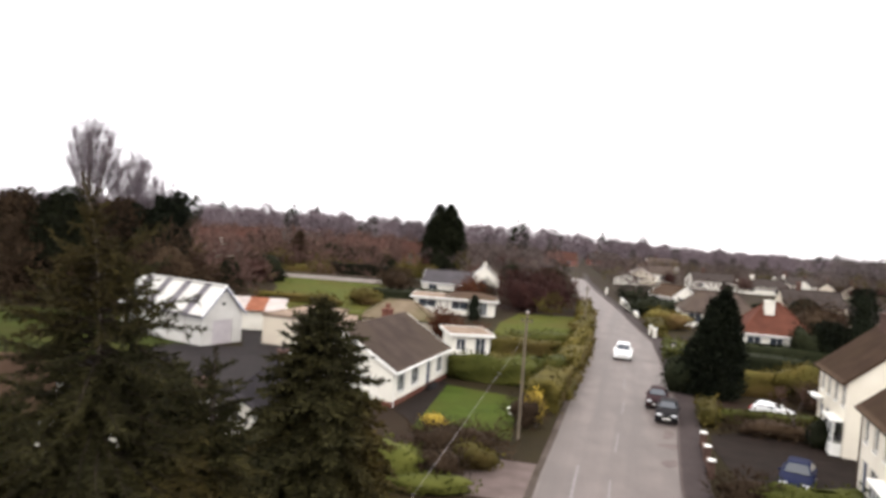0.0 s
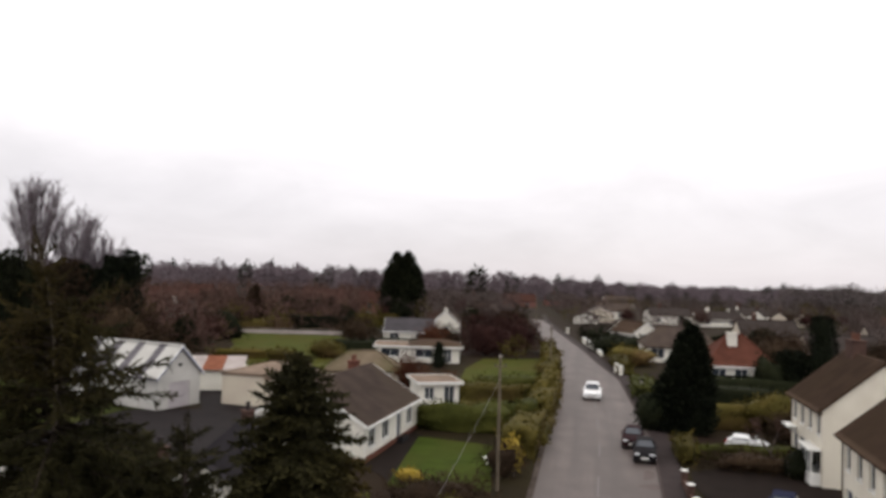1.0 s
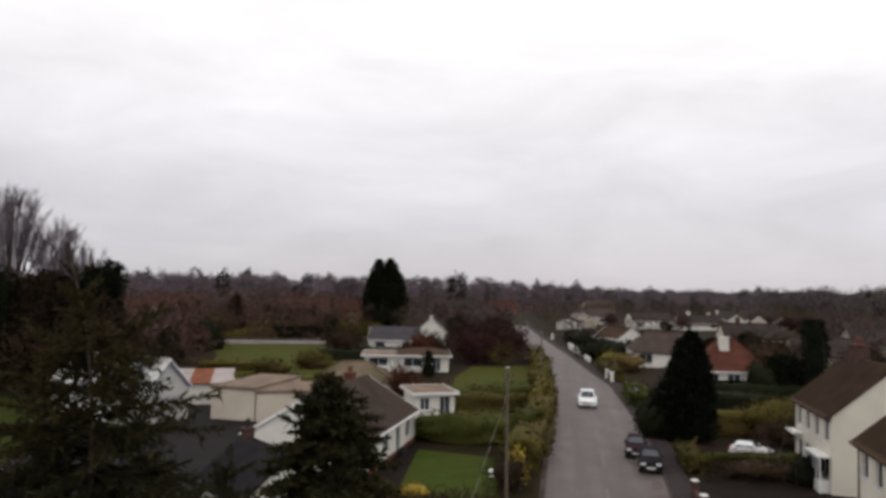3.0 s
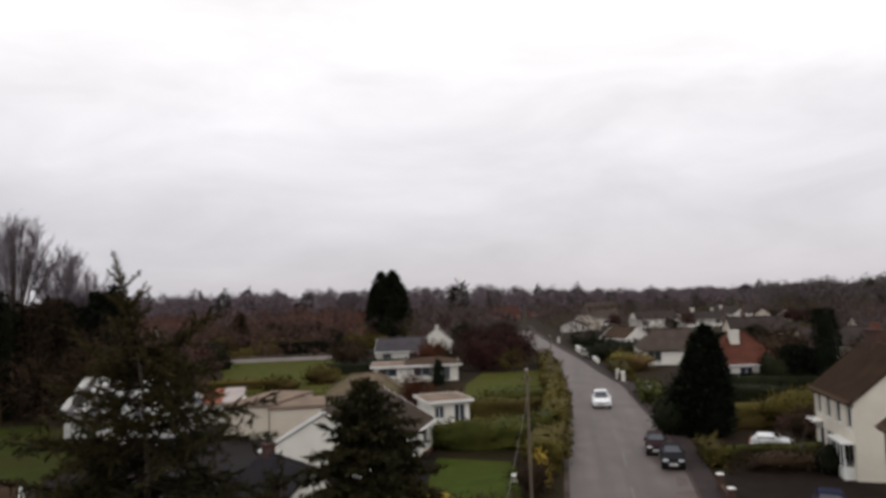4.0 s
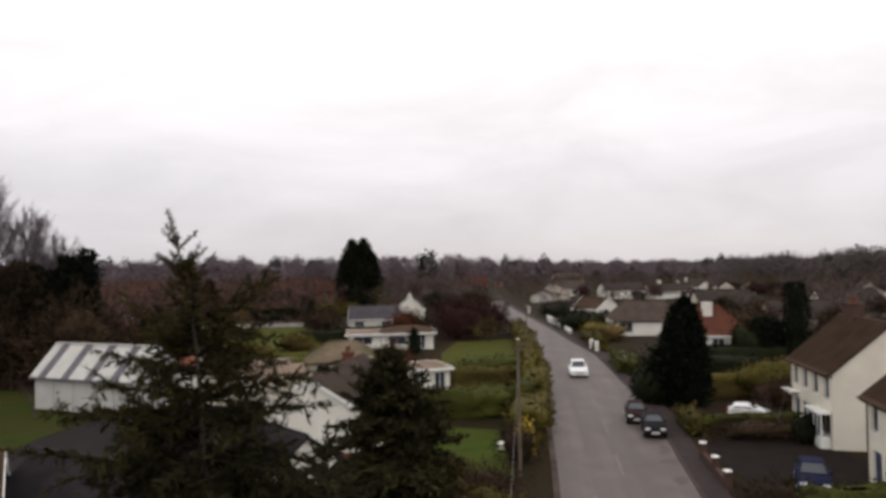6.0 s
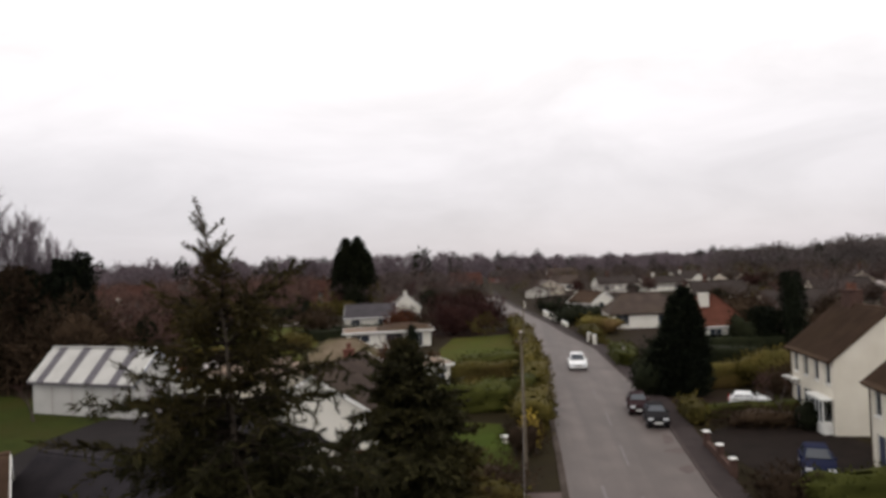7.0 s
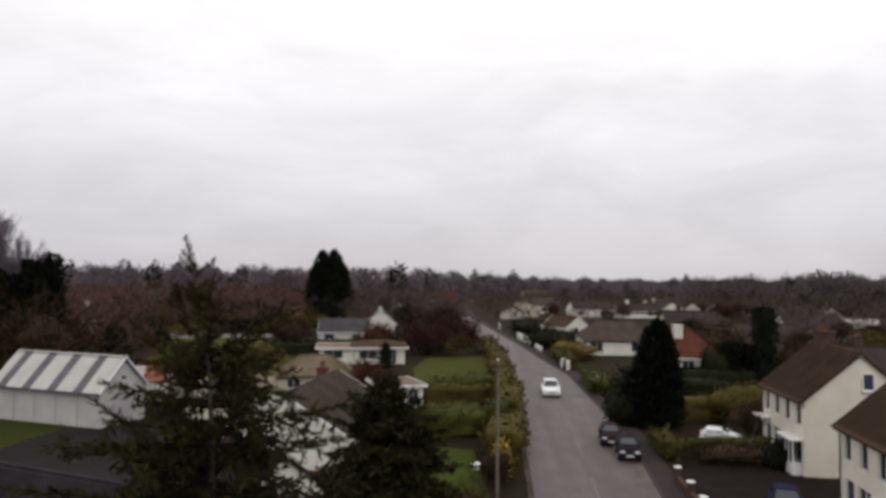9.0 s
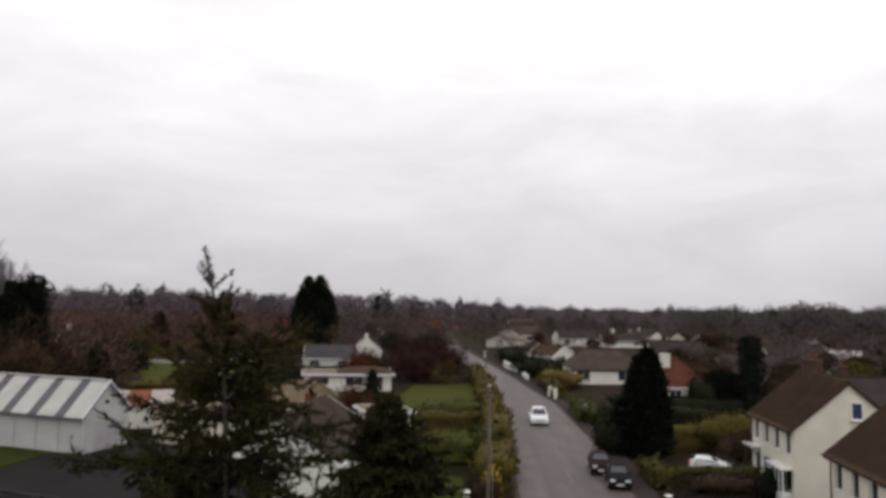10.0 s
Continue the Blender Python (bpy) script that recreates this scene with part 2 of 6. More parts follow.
MAT = {
    "ground": material("rough_grass_and_soil", (0.01221, 0.009703, 0.004038), (0.02617, 0.0194, 0.008075), 0.25, 0.95, 3.0, 0.6, third=(0.02092, 0.01247, 0.009424)),
    "lawn": material("mown_lawn", (0.02452, 0.04, 0.004177), (0.04633, 0.06664, 0.007658), 0.6, 0.95, 14.0, 0.6, third=(0.04087, 0.04798, 0.006961)),
    "meadow": material("rough_garden_grass", (0.03261, 0.04171, 0.005111), (0.06162, 0.06948, 0.00937), 0.6, 0.95, 14.0, 0.6, third=(0.05435, 0.05003, 0.008518)),
    "field": material("rough_pasture", (0.0174, 0.02463, 0.003029), (0.03287, 0.04103, 0.005553), 0.6, 0.95, 14.0, 0.6, third=(0.02899, 0.02954, 0.005048)),
    "asphalt": road_material(),
    "patch": material("asphalt_repair", (0.02885, 0.02217, 0.02233), (0.04327, 0.03307, 0.0331), 1.2, 0.85, 30.0, 0.3),
    "stain": material("stained_asphalt", (0.081, 0.0648, 0.0621), (0.135, 0.108, 0.104), 1.6, 0.75, 24.0, 0.3),
    "tarmac": material("dark_tarmac", (0.01073, 0.008528, 0.009355), (0.01788, 0.01428, 0.01505), 0.5, 0.8, 25.0, 0.3),
    "gravel": material("damp_gravel", (0.008346, 0.005572, 0.004738), (0.0167, 0.01127, 0.009485), 0.8, 0.9, 30.0, 0.6),
    "concrete": material("path_concrete", (0.07513, 0.05637, 0.05276), (0.1277, 0.09799, 0.09307), 0.9, 0.9, 22.0, 0.3),
    "kerb": material("kerb_stone", (0.04132, 0.03126, 0.03045), (0.07137, 0.0563, 0.05446), 1.5, 0.9, 22.0, 0.3, spread=0.15),
    # dirt brown, darkened further for the hedge's shadow along the road edge
    "verge": material("dirty_shaded_verge_tarmac", (0.045, 0.035, 0.031), (0.085, 0.068, 0.061), 0.8, 0.95, 18.0, 0.5, third=(0.035, 0.027, 0.019)),
    "line": material("worn_road_paint", (0.1175, 0.1069, 0.1098), (0.235, 0.214, 0.2197), 6.0, 0.8, 30.0, 0.1),
    "render": material("white_painted_render", (0.627, 0.6032, 0.5415), (0.779, 0.76, 0.703), 0.5, 0.9, 30.0, 0.25, spread=0.04),
    "cream": material("cream_painted_render", (0.5006, 0.4296, 0.3662), (0.6137, 0.5653, 0.4627), 0.5, 0.9, 30.0, 0.25, spread=0.04),
    "pebbledash": material("off_white_roughcast", (0.6, 0.555, 0.475), (0.75, 0.71, 0.62), 0.5, 0.95, 30.0, 0.4, spread=0.03),
    "whitewood": material("white_gloss_paint", (0.72, 0.72, 0.7), (0.82, 0.82, 0.8), 1.0, 0.45, 20.0, 0.08),
    "sheet": material("white_coated_sheet", (0.4027, 0.3949, 0.3795), (0.5111, 0.5034, 0.4879), 0.6, 0.55, 8.0, 0.1),
    "sheetgrey": material("grey_translucent_sheet", (0.08, 0.0736, 0.0867), (0.125, 0.114, 0.1326), 0.8, 0.5, 8.0, 0.1),
    "rust": material("rusted_sheet", (0.15, 0.05344, 0.0306), (0.27, 0.1069, 0.06502), 1.5, 0.9, 12.0, 0.2),
    "greysheet": material("weathered_sheet", (0.3, 0.266, 0.255), (0.44, 0.3895, 0.3774), 0.6, 0.8, 12.0, 0.2),
    "felt": material("mossy_grey_felt", (0.1419, 0.1062, 0.08167), (0.2413, 0.178, 0.1395), 0.5, 0.95, 15.0, 0.3),
    "tilebrown": material("brown_concrete_tiles", (0.04066, 0.02521, 0.01754), (0.07739, 0.04931, 0.03411), 0.7, 0.9, 9.0, 0.4, island=0.2, third=(0.06559, 0.04258, 0.02729)),
    "tileworn": material("faded_brown_tiles", (0.03162, 0.02511, 0.02325), (0.05487, 0.04417, 0.04092), 0.7, 0.9, 9.0, 0.4, island=0.25),
    # greyer copy of the winter twigs, with some distance haze in the colour
    "twigmid": material("hazed_grey_brown_twigs", (0.05035, 0.03726, 0.03486), (0.09567, 0.07167, 0.06696), 0.05, 0.95, 0.5, 0.0, island=0.22),
    "tilegrey": material("grey_brown_tiles", (0.05149, 0.03891, 0.03363), (0.08578, 0.06409, 0.05506), 0.7, 0.9, 9.0, 0.4, island=0.25, third=(0.07553, 0.05722, 0.04586)),
    "slate": material("blue_grey_slates", (0.02451, 0.02195, 0.02555), (0.04234, 0.03763, 0.04259), 0.7, 0.9, 9.0, 0.3, island=0.3),
    "slatepale": material("old_pale_slates", (0.065, 0.06, 0.066), (0.1, 0.092, 0.102), 0.7, 0.9, 9.0, 0.3, island=0.2),
    "mossroof": material("mossy_tan_roofing", (0.1052, 0.08143, 0.05547), (0.1789, 0.139, 0.1008), 0.8, 0.95, 9.0, 0.4, third=(0.0789, 0.06951, 0.03529)),
    "tiledull": material("weathered_red_tiles", (0.042, 0.01904, 0.01512), (0.0784, 0.03584, 0.028), 0.8, 0.9, 9.0, 0.4, island=0.25),
    "tilered": material("orange_clay_tiles", (0.06579, 0.02439, 0.01744), (0.1122, 0.04327, 0.02965), 0.8, 0.9, 9.0, 0.4, island=0.25),
    "darkbrick": material("sooty_brick", (0.055, 0.033, 0.028), (0.10, 0.06, 0.05), 1.5, 0.9, 18.0, 0.4),
    "brick": material("red_brown_brick", (0.0765, 0.02993, 0.02295), (0.1305, 0.05557, 0.04131), 1.5, 0.9, 18.0, 0.4, spread=0.2),
    "brickhouse": material("old_red_brick", (0.16, 0.08075, 0.0714), (0.26, 0.133, 0.1122), 0.8, 0.9, 18.0, 0.4, spread=0.2),
    "dark": material("dark_void", (0.015, 0.01425, 0.01632), (0.03, 0.0285, 0.0306), 2.0, 0.9, 10.0, 0.0),
    "glass": glassy("window_glass", (0.035, 0.042, 0.055)),
    "doorpaint": material("dull_painted_door", (0.34, 0.3135, 0.3366), (0.44, 0.4085, 0.4284), 1.0, 0.6, 12.0, 0.1),
    "bluedoor": material("dark_blue_door", (0.02, 0.0285, 0.0612), (0.035, 0.04275, 0.0918), 1.0, 0.5, 12.0, 0.1),
    "wood": material("weathered_pole_wood", (0.09091, 0.07354, 0.05355), (0.1697, 0.141, 0.1071), 1.2, 0.9, 20.0, 0.4, stretch_by=(6, 6, 0.6)),
    "bark": material("grey_brown_bark", (0.05, 0.0399, 0.03672), (0.12, 0.095, 0.0867), 1.5, 0.95, 14.0, 0.6),
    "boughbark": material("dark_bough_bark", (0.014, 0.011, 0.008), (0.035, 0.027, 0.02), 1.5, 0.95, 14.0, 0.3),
    "twig": material("winter_twigs", (0.04754, 0.02721, 0.02316), (0.09899, 0.05875, 0.04963), 0.4, 0.95, 6.0, 0.0, island=0.2, spread=0.2),
    "twigpale": material("pale_bare_twigs", (0.08, 0.06175, 0.0612), (0.15, 0.1187, 0.1224), 0.6, 0.95, 6.0, 0.0, island=0.3),
    "twigsoft": material("lilac_grey_twigs", (0.1265, 0.1035, 0.12), (0.23, 0.1955, 0.222), 0.6, 0.95, 6.0, 0.0, island=0.2),
    "spruce": material("dark_spruce_needles", (0.0131, 0.01329, 0.006029), (0.03275, 0.02901, 0.01034), 0.8, 0.8, 8.0, 0.0, island=0.5, third=(0.0468, 0.03323, 0.009475)),
    "cypress": material("blackish_cypress", (0.00459, 0.006768, 0.004266), (0.01193, 0.01438, 0.007678), 0.8, 0.85, 8.0, 0.0, island=0.45),
    "hedge": material("clipped_green_hedge", (0.03085, 0.03664, 0.007886), (0.06824, 0.0698, 0.01578), 0.6, 0.85, 8.0, 0.0, island=0.45, spread=0.15),
    "olive": material("olive_winter_shrub", (0.04327, 0.03808, 0.009123), (0.09087, 0.07233, 0.01824), 0.5, 0.9, 8.0, 0.0, island=0.45, spread=0.2, third=(0.06493, 0.04191, 0.01711)),
    "brownbush": material("brown_winter_shrub", (0.02066, 0.0132, 0.008675), (0.04323, 0.02809, 0.01669), 0.5, 0.9, 8.0, 0.0, island=0.45, spread=0.2),
    "burgundy": material("purple_red_shrub", (0.0216, 0.00912, 0.008816), (0.048, 0.02189, 0.01861), 0.5, 0.9, 8.0, 0.0, island=0.45, spread=0.15),
    "rusty": material("rusty_red_shrub", (0.045, 0.016, 0.009), (0.095, 0.038, 0.02), 0.5, 0.9, 8.0, 0.0, island=0.4, spread=0.15),
    # pale lilac base colour carries the distance haze of the skyline trees
    "twigfar": material("hazed_purple_twigs", (0.09277, 0.07251, 0.08283), (0.1686, 0.1349, 0.1519), 0.02, 0.95, 0.2, 0.0, island=0.12),
    # twig tone raised to put distance haze over the wooded rise
    "twigrise": material("hazed_winter_woodland", (0.06525, 0.05437, 0.05394), (0.1261, 0.1066, 0.1034), 0.02, 0.95, 0.2, 0.0, island=0.12),
    "sprucebark": material("pale_spruce_bark", (0.066, 0.0528, 0.042), (0.12, 0.099, 0.081), 1.5, 0.95, 14.0, 0.5),
    "yellow": material("golden_shrub", (0.16, 0.114, 0.01632), (0.32, 0.228, 0.0408), 1.5, 0.85, 8.0, 0.0, island=0.3, spread=0.1),
    "darkgreen": material("dark_evergreen", (0.005655, 0.007675, 0.003558), (0.01454, 0.01605, 0.007116), 0.6, 0.85, 8.0, 0.0, island=0.45, spread=0.2),
    "carwhite": material("white_car_paint", (0.74, 0.75, 0.77), (0.8, 0.81, 0.82), 0.4, 0.25, 5.0, 0.0),
    "carblack": material("black_car_paint", (0.008, 0.0075, 0.009), (0.014, 0.0125, 0.015), 0.4, 0.72, 5.0, 0.0),
    "carblue": material("dark_blue_car_paint", (0.006, 0.00855, 0.0306), (0.01, 0.01425, 0.04335), 0.4, 0.72, 5.0, 0.0),
    "carred": material("dark_maroon_car_paint", (0.018, 0.008, 0.01), (0.03, 0.013, 0.015), 0.4, 0.72, 5.0, 0.0),
    "rubber": material("tyre_rubber", (0.015, 0.01425, 0.0153), (0.03, 0.0285, 0.0306), 3.0, 0.9, 20.0, 0.2),
    "rim": material("alloy_rim", (0.32, 0.304, 0.3366), (0.45, 0.4275, 0.4692), 3.0, 0.4, 20.0, 0.0, metal=0.7),
    "lamp": glassy("lamp_lens", (0.55, 0.57, 0.6), 0.15),
    "redlamp": glassy("tail_lens", (0.30, 0.02, 0.02), 0.2),
    "plate": material("plate_white", (0.62, 0.62, 0.6), (0.74, 0.74, 0.72), 3.0, 0.5, 20.0, 0.0),
    "wire": material("pale_cable", (0.2321, 0.2131, 0.213), (0.3249, 0.2939, 0.2997), 3.0, 0.7, 20.0, 0.0),
    "pot": material("clay_pot", (0.1, 0.0475, 0.0357), (0.18, 0.0855, 0.0612), 3.0, 0.9, 20.0, 0.2),
    "blackpot": material("sooty_pot", (0.02, 0.0171, 0.01836), (0.04, 0.0342, 0.03468), 3.0, 0.9, 20.0, 0.2),
    "bluepaint": material("blue_edge_trim", (0.12, 0.1425, 0.2448), (0.18, 0.209, 0.3366), 1.0, 0.6, 20.0, 0.0),
}


# ---------- builders ----------
def thing(name, m, label, category, group="", kind=""):
    ob = new(name)
    ob.empty_display_size = 0.2
    ob.matrix_world = m
    return tagged(ob, label, category, group, kind)


def finish(name, bm, mat, smooth=False):
    bmesh.ops.recalc_face_normals(bm, faces=bm.faces)
    me = bpy.data.meshes.new(name)
    bm.to_mesh(me)
    bm.free()
    me.materials.append(MAT[mat])
    if smooth:
        me.polygons.foreach_set("use_smooth", [True] * len(me.polygons))
    return me


def part(name, bm, mat, parent, label="", smooth=False):
    ob = new(name, finish(name, bm, mat, smooth))
    ob.parent = parent
    return tagged(ob, label)


def raw_mesh(name, verts, faces, mat):
    me = bpy.data.meshes.new(name)
    verts, faces = np.asarray(verts, np.float32), np.asarray(faces, np.int32)
    me.vertices.add(len(verts))
    me.vertices.foreach_set("co", verts.ravel())
    n, k = faces.shape
    me.loops.add(n * k)
    me.loops.foreach_set("vertex_index", faces.ravel())
    me.polygons.add(n)
    me.polygons.foreach_set("loop_start", np.arange(0, n * k, k, dtype=np.int32))
    me.materials.append(MAT[mat])
    me.update(calc_edges=True)
    return me


def raw_part(name, verts, faces, mat, parent, label=""):
    ob = new(name, raw_mesh(name, verts, faces, mat))
    ob.parent = parent
    return tagged(ob, label)


def box(bm, lo, hi, m=None, bevel=0.0):
    made = bmesh.ops.create_cube(bm, size=1.0)["verts"]
    lo, hi = Vector(lo), Vector(hi)
    for v in made:
        p = Vector((lo[i] + (v.co[i] + 0.5) * (hi[i] - lo[i]) for i in range(3)))
        v.co = m @ p if m else p
    if bevel:
        edges = list({e for v in made for e in v.link_edges})
        bmesh.ops.bevel(bm, geom=edges, offset=bevel, segments=1, affect="EDGES")


def boxed(lo, hi, m=None, bevel=0.0):
    bm = bmesh.new()
    box(bm, lo, hi, m, bevel)
    return bm


def tube(bm, p, q, r, s, sides=8):
    p, q = Vector(p), Vector(q)
    m = Matrix.Translation((p + q) / 2) @ (q - p).to_track_quat("Z", "Y").to_matrix().to_4x4()
    bmesh.ops.create_cone(bm, cap_ends=True, segments=sides, radius1=r, radius2=s, depth=(q - p).length, matrix=m)


def prism(bm, points, sweep):
    """A flat polygon swept along a vector."""
    a = [bm.verts.new(p) for p in points]
    b = [bm.verts.new(Vector(p) + Vector(sweep)) for p in points]
    bm.faces.new(a)
    bm.faces.new(b[::-1])
    for i in range(len(a)):
        j = (i + 1) % len(a)
        bm.faces.new((a[j], a[i], b[i], b[j]))


def wall(length, height, holes, thick, m):
    """A wall from local x 0 to length, outer face at y 0, with openings (x, z, width, height) right through it."""
    bm = bmesh.new()
    xs = sorted({0, length, *(h[0] for h in holes), *(h[0] + h[2] for h in holes)})
    zs = sorted({0, height, *(h[1] for h in holes), *(h[1] + h[3] for h in holes)})
    for x0, x1 in zip(xs, xs[1:]):
        for z0, z1 in zip(zs, zs[1:]):
            cx, cz = (x0 + x1) / 2, (z0 + z1) / 2
            if not any(h[0] < cx < h[0] + h[2] and h[1] < cz < h[1] + h[3] for h in holes):
                box(bm, (x0, 0, z0), (x1, thick, z1), m)
    bmesh.ops.remove_doubles(bm, verts=bm.verts, dist=0.0005)
    twin = {}
    for f in bm.faces:
        twin.setdefault(frozenset(v.index for v in f.verts), []).append(f)
    bm.verts.index_update()
    twin = {}
    for f in bm.faces:
        twin.setdefault(frozenset(v.index for v in f.verts), []).append(f)
    bmesh.ops.delete(bm, geom=[f for fs in twin.values() if len(fs) > 1 for f in fs], context="FACES")
    return bm


def window(parent, m, hole, name="window", pane="glass", frame_mat="whitewood", bars=1, sill=True, reveal=0.08):
    x, z, w, h = hole
    b = 0.06
    bm = bmesh.new()
    y0, y1 = reveal, reveal + 0.06
    box(bm, (x, y0, z), (x + b, y1, z + h), m)
    box(bm, (x + w - b, y0, z), (x + w, y1, z + h), m)
    box(bm, (x + b, y0, z), (x + w - b, y1, z + b), m)
    box(bm, (x + b, y0, z + h - b), (x + w - b, y1, z + h), m)
    for i in range(bars):
        c = x + w * (i + 1) / (bars + 1)
        box(bm, (c - b / 2, y0, z + b), (c + b / 2, y1, z + h - b), m)
    win = part(name, bm, frame_mat, parent)
    part("pane", boxed((x + b * 0.5, y0 + 0.02, z + b * 0.5), (x + w - b * 0.5, y0 + 0.035, z + h - b * 0.5), m), pane, win, "dark window glass")
    if sill:
        part("sill", boxed((x - 0.06, -0.05, z - 0.07), (x + w + 0.06, reveal, z), m, 0.01), frame_mat, win)
    return win


def door(parent, m, hole, mat="bluedoor", name="door"):
    x, z, w, h = hole
    leaf = part(name, boxed((x + 0.05, 0.1, z), (x + w - 0.05, 0.15, z + h - 0.05), m), mat, parent)
    bm = bmesh.new()
    box(bm, (x, 0.08, z), (x + 0.05, 0.16, z + h), m)
    box(bm, (x + w - 0.05, 0.08, z), (x + w, 0.16, z + h), m)
    box(bm, (x + 0.05, 0.08, z + h - 0.05), (x + w - 0.05, 0.16, z + h), m)
    part("frame", bm, "whitewood", leaf)
    return leaf


def courses(rng, x0, x1, y0, z0, y1, z1, step, tile, thick=0.03):
    """One roof slope from the eave (y0, z0) up to the ridge (y1, z1), as one sheet stepped in overlapping rows, slightly uneven."""
    run = math.hypot(y1 - y0, z1 - z0)
    uy, uz = (y1 - y0) / run, (z1 - z0) / run
    ny, nz = (-uz, uy) if uy > 0 else (uz, -uy)
    rows, cols = max(2, round(run / step)), max(2, round((x1 - x0) / tile))
    verts, faces = [], []
    for r in range(rows):
        for d, up in ((run * r / rows, thick * 1.7), (run * (r + 1) / rows, thick * 0.3)):
            for c in range(cols + 1):
                u = up + rng.uniform(-0.006, 0.006)
                verts.append((x0 + (x1 - x0) * c / cols, y0 + uy * d + ny * u, z0 + uz * d + nz * u))
    for r in range(2 * rows - 1):
        for c in range(cols):
            k = r * (cols + 1) + c
            faces.append((k, k + 1, k + cols + 2, k + cols + 1))
    return verts, faces


def chimney(parent, x, y, w, d, z0, z1, mat, pots, potmat="pot"):
    bm = bmesh.new()
    box(bm, (x - w / 2, y - d / 2, z0), (x + w / 2, y + d / 2, z1 - 0.12))
    box(bm, (x - w / 2 - 0.06, y - d / 2 - 0.06, z1 - 0.12), (x + w / 2 + 0.06, y + d / 2 + 0.06, z1), None, 0.02)
    stack = part("chimney", bm, mat, parent)
    for i in range(pots):
        bm = bmesh.new()
        px = x + w * ((i + 0.5) / pots - 0.5)
        tube(bm, (px, y, z1), (px, y, z1 + 0.4), 0.12, 0.10, 10)
        tube(bm, (px, y, z1 + 0.36), (px, y, z1 + 0.42), 0.14, 0.14, 10)
        part("chimney_pot", bm, potmat, stack)


SIDES = {
    "front": lambda L, W: pose(0, 0, 0),
    "right": lambda L, W: pose(L, 0, 0, 0, 0, 90),
    "back": lambda L, W: pose(L, W, 0, 0, 0, 180),
    "left": lambda L, W: pose(0, W, 0, 0, 0, 270),
}


def house(name, label, m, L, W, eave, ridge, wallmat, roofmat, openings, over=0.3, chimneys=(), fine=True, hip=0.0, barge="whitewood", plinth=None, category="house", group="", seed=1, bars=1, step=0.3, tile=0.9, doors=()):
    """A pitched-roof building: front along local x at y 0, ridge along x. openings: side -> windows (x, z, width, height)."""
    rng = random.Random(seed)
    ob = thing(name, m, label, category, group)
    t = 0.25
    doors = dict(doors)
    for side, place in SIDES.items():
        sm = place(L, W)
        length = L if side in ("front", "back") else W
        if side in ("left", "right"):
            sm = sm @ pose(t, 0, 0)
            length -= 2 * t
        holes = list(openings.get(side, ()))
        part("wall", wall(length, eave - 0.09, holes + list(doors.get(side, ())), t, sm), wallmat, ob)
        for h in holes:
            window(ob, sm, h, bars=bars if h[2] > 0.9 else 0, sill=fine)
        for h in doors.get(side, ()):
            door(ob, sm, h)
    if plinth:
        bm = bmesh.new()
        for side, place in SIDES.items():
            length = L if side in ("front", "back") else W
            box(bm, (-0.05, -0.05, 0), (length, -0.003, 0.35), place(L, W))
        part("plinth", bm, plinth, ob)
    half, rise = W / 2, ridge - eave
    slope = rise / half
    ey, ez = -over, eave - over * slope
    if hip:
        bm = bmesh.new()
        base = [(-over, -over, ez), (L + over, -over, ez), (L + over, W + over, ez), (-over, W + over, ez)]
        low = [bm.verts.new((x, y, z)) for x, y, z in base]
        top = [bm.verts.new((hip, half, ridge)), bm.verts.new((L - hip, half, ridge))]
        for f in ((low[0], low[1], top[1], top[0]), (low[1], low[2], top[1]), (low[2], low[3], top[0], top[1]), (low[3], low[0], top[0]), (low[3], low[2], low[1], low[0])):
            bm.faces.new(f)
        roof = part("roof", bm, roofmat, ob)
        bm = bmesh.new()
        tube(bm, (hip, half, ridge + 0.02), (L - hip, half, ridge + 0.02), 0.11, 0.11, 6)
        for x, y, z in base:
            tube(bm, (x, y, z + 0.03), (hip if x < hip else L - hip, half, ridge + 0.02), 0.09, 0.09, 6)
        part("ridge_tiles", bm, roofmat, roof)
    else:
        for x in (0.0, L - t):
            bm = bmesh.new()
            prism(bm, [(x, 0, eave - 0.09), (x, W, eave - 0.09), (x, half, ridge - 0.09)], (t, 0, 0))
            part("gable", bm, wallmat, ob)
        for y0, y1 in ((ey, half), (W - ey, half)):
            if fine:
                v, f = courses(rng, -0.15, L + 0.15, y0, ez, y1, ridge, step, tile)
                roof = raw_part("roof", v, f, roofmat, ob)
            bm = bmesh.new()
            s = 1 if y1 > y0 else -1
            prism(bm, [(-0.13, y0, ez - 0.02), (-0.13, y1, ridge - 0.02), (-0.13, y1, ridge - 0.14), (-0.13, y0 + s * 0.02, ez - 0.14)], (L + 0.26, 0, 0))
            part("roof_deck" if fine else "roof", bm, roofmat, ob)
        bm = bmesh.new()
        tube(bm, (-0.16, half, ridge + 0.03), (L + 0.16, half, ridge + 0.03), 0.12, 0.12, 6)
        part("ridge_tiles", bm, roofmat, ob)
        for x in (-0.17, L + 0.13):
            for y0, s in ((ey, 1), (W - ey, -1)):
                bm = bmesh.new()
                prism(bm, [(x, y0, ez + 0.06), (x, half, ridge + 0.06), (x, half, ridge - 0.16), (x, y0, ez - 0.16)], (0.04, 0, 0))
                part("bargeboard", bm, barge, ob)
    for y0, y1 in ((ey - 0.03, ey), (W - ey, W - ey + 0.03)):
        part("fascia", boxed((-0.12, y0, ez - 0.16), (L + 0.12, y1, ez + 0.02)), barge, ob)
    if fine:
        for y in (ey - 0.09, W - ey + 0.09):
            bm = bmesh.new()
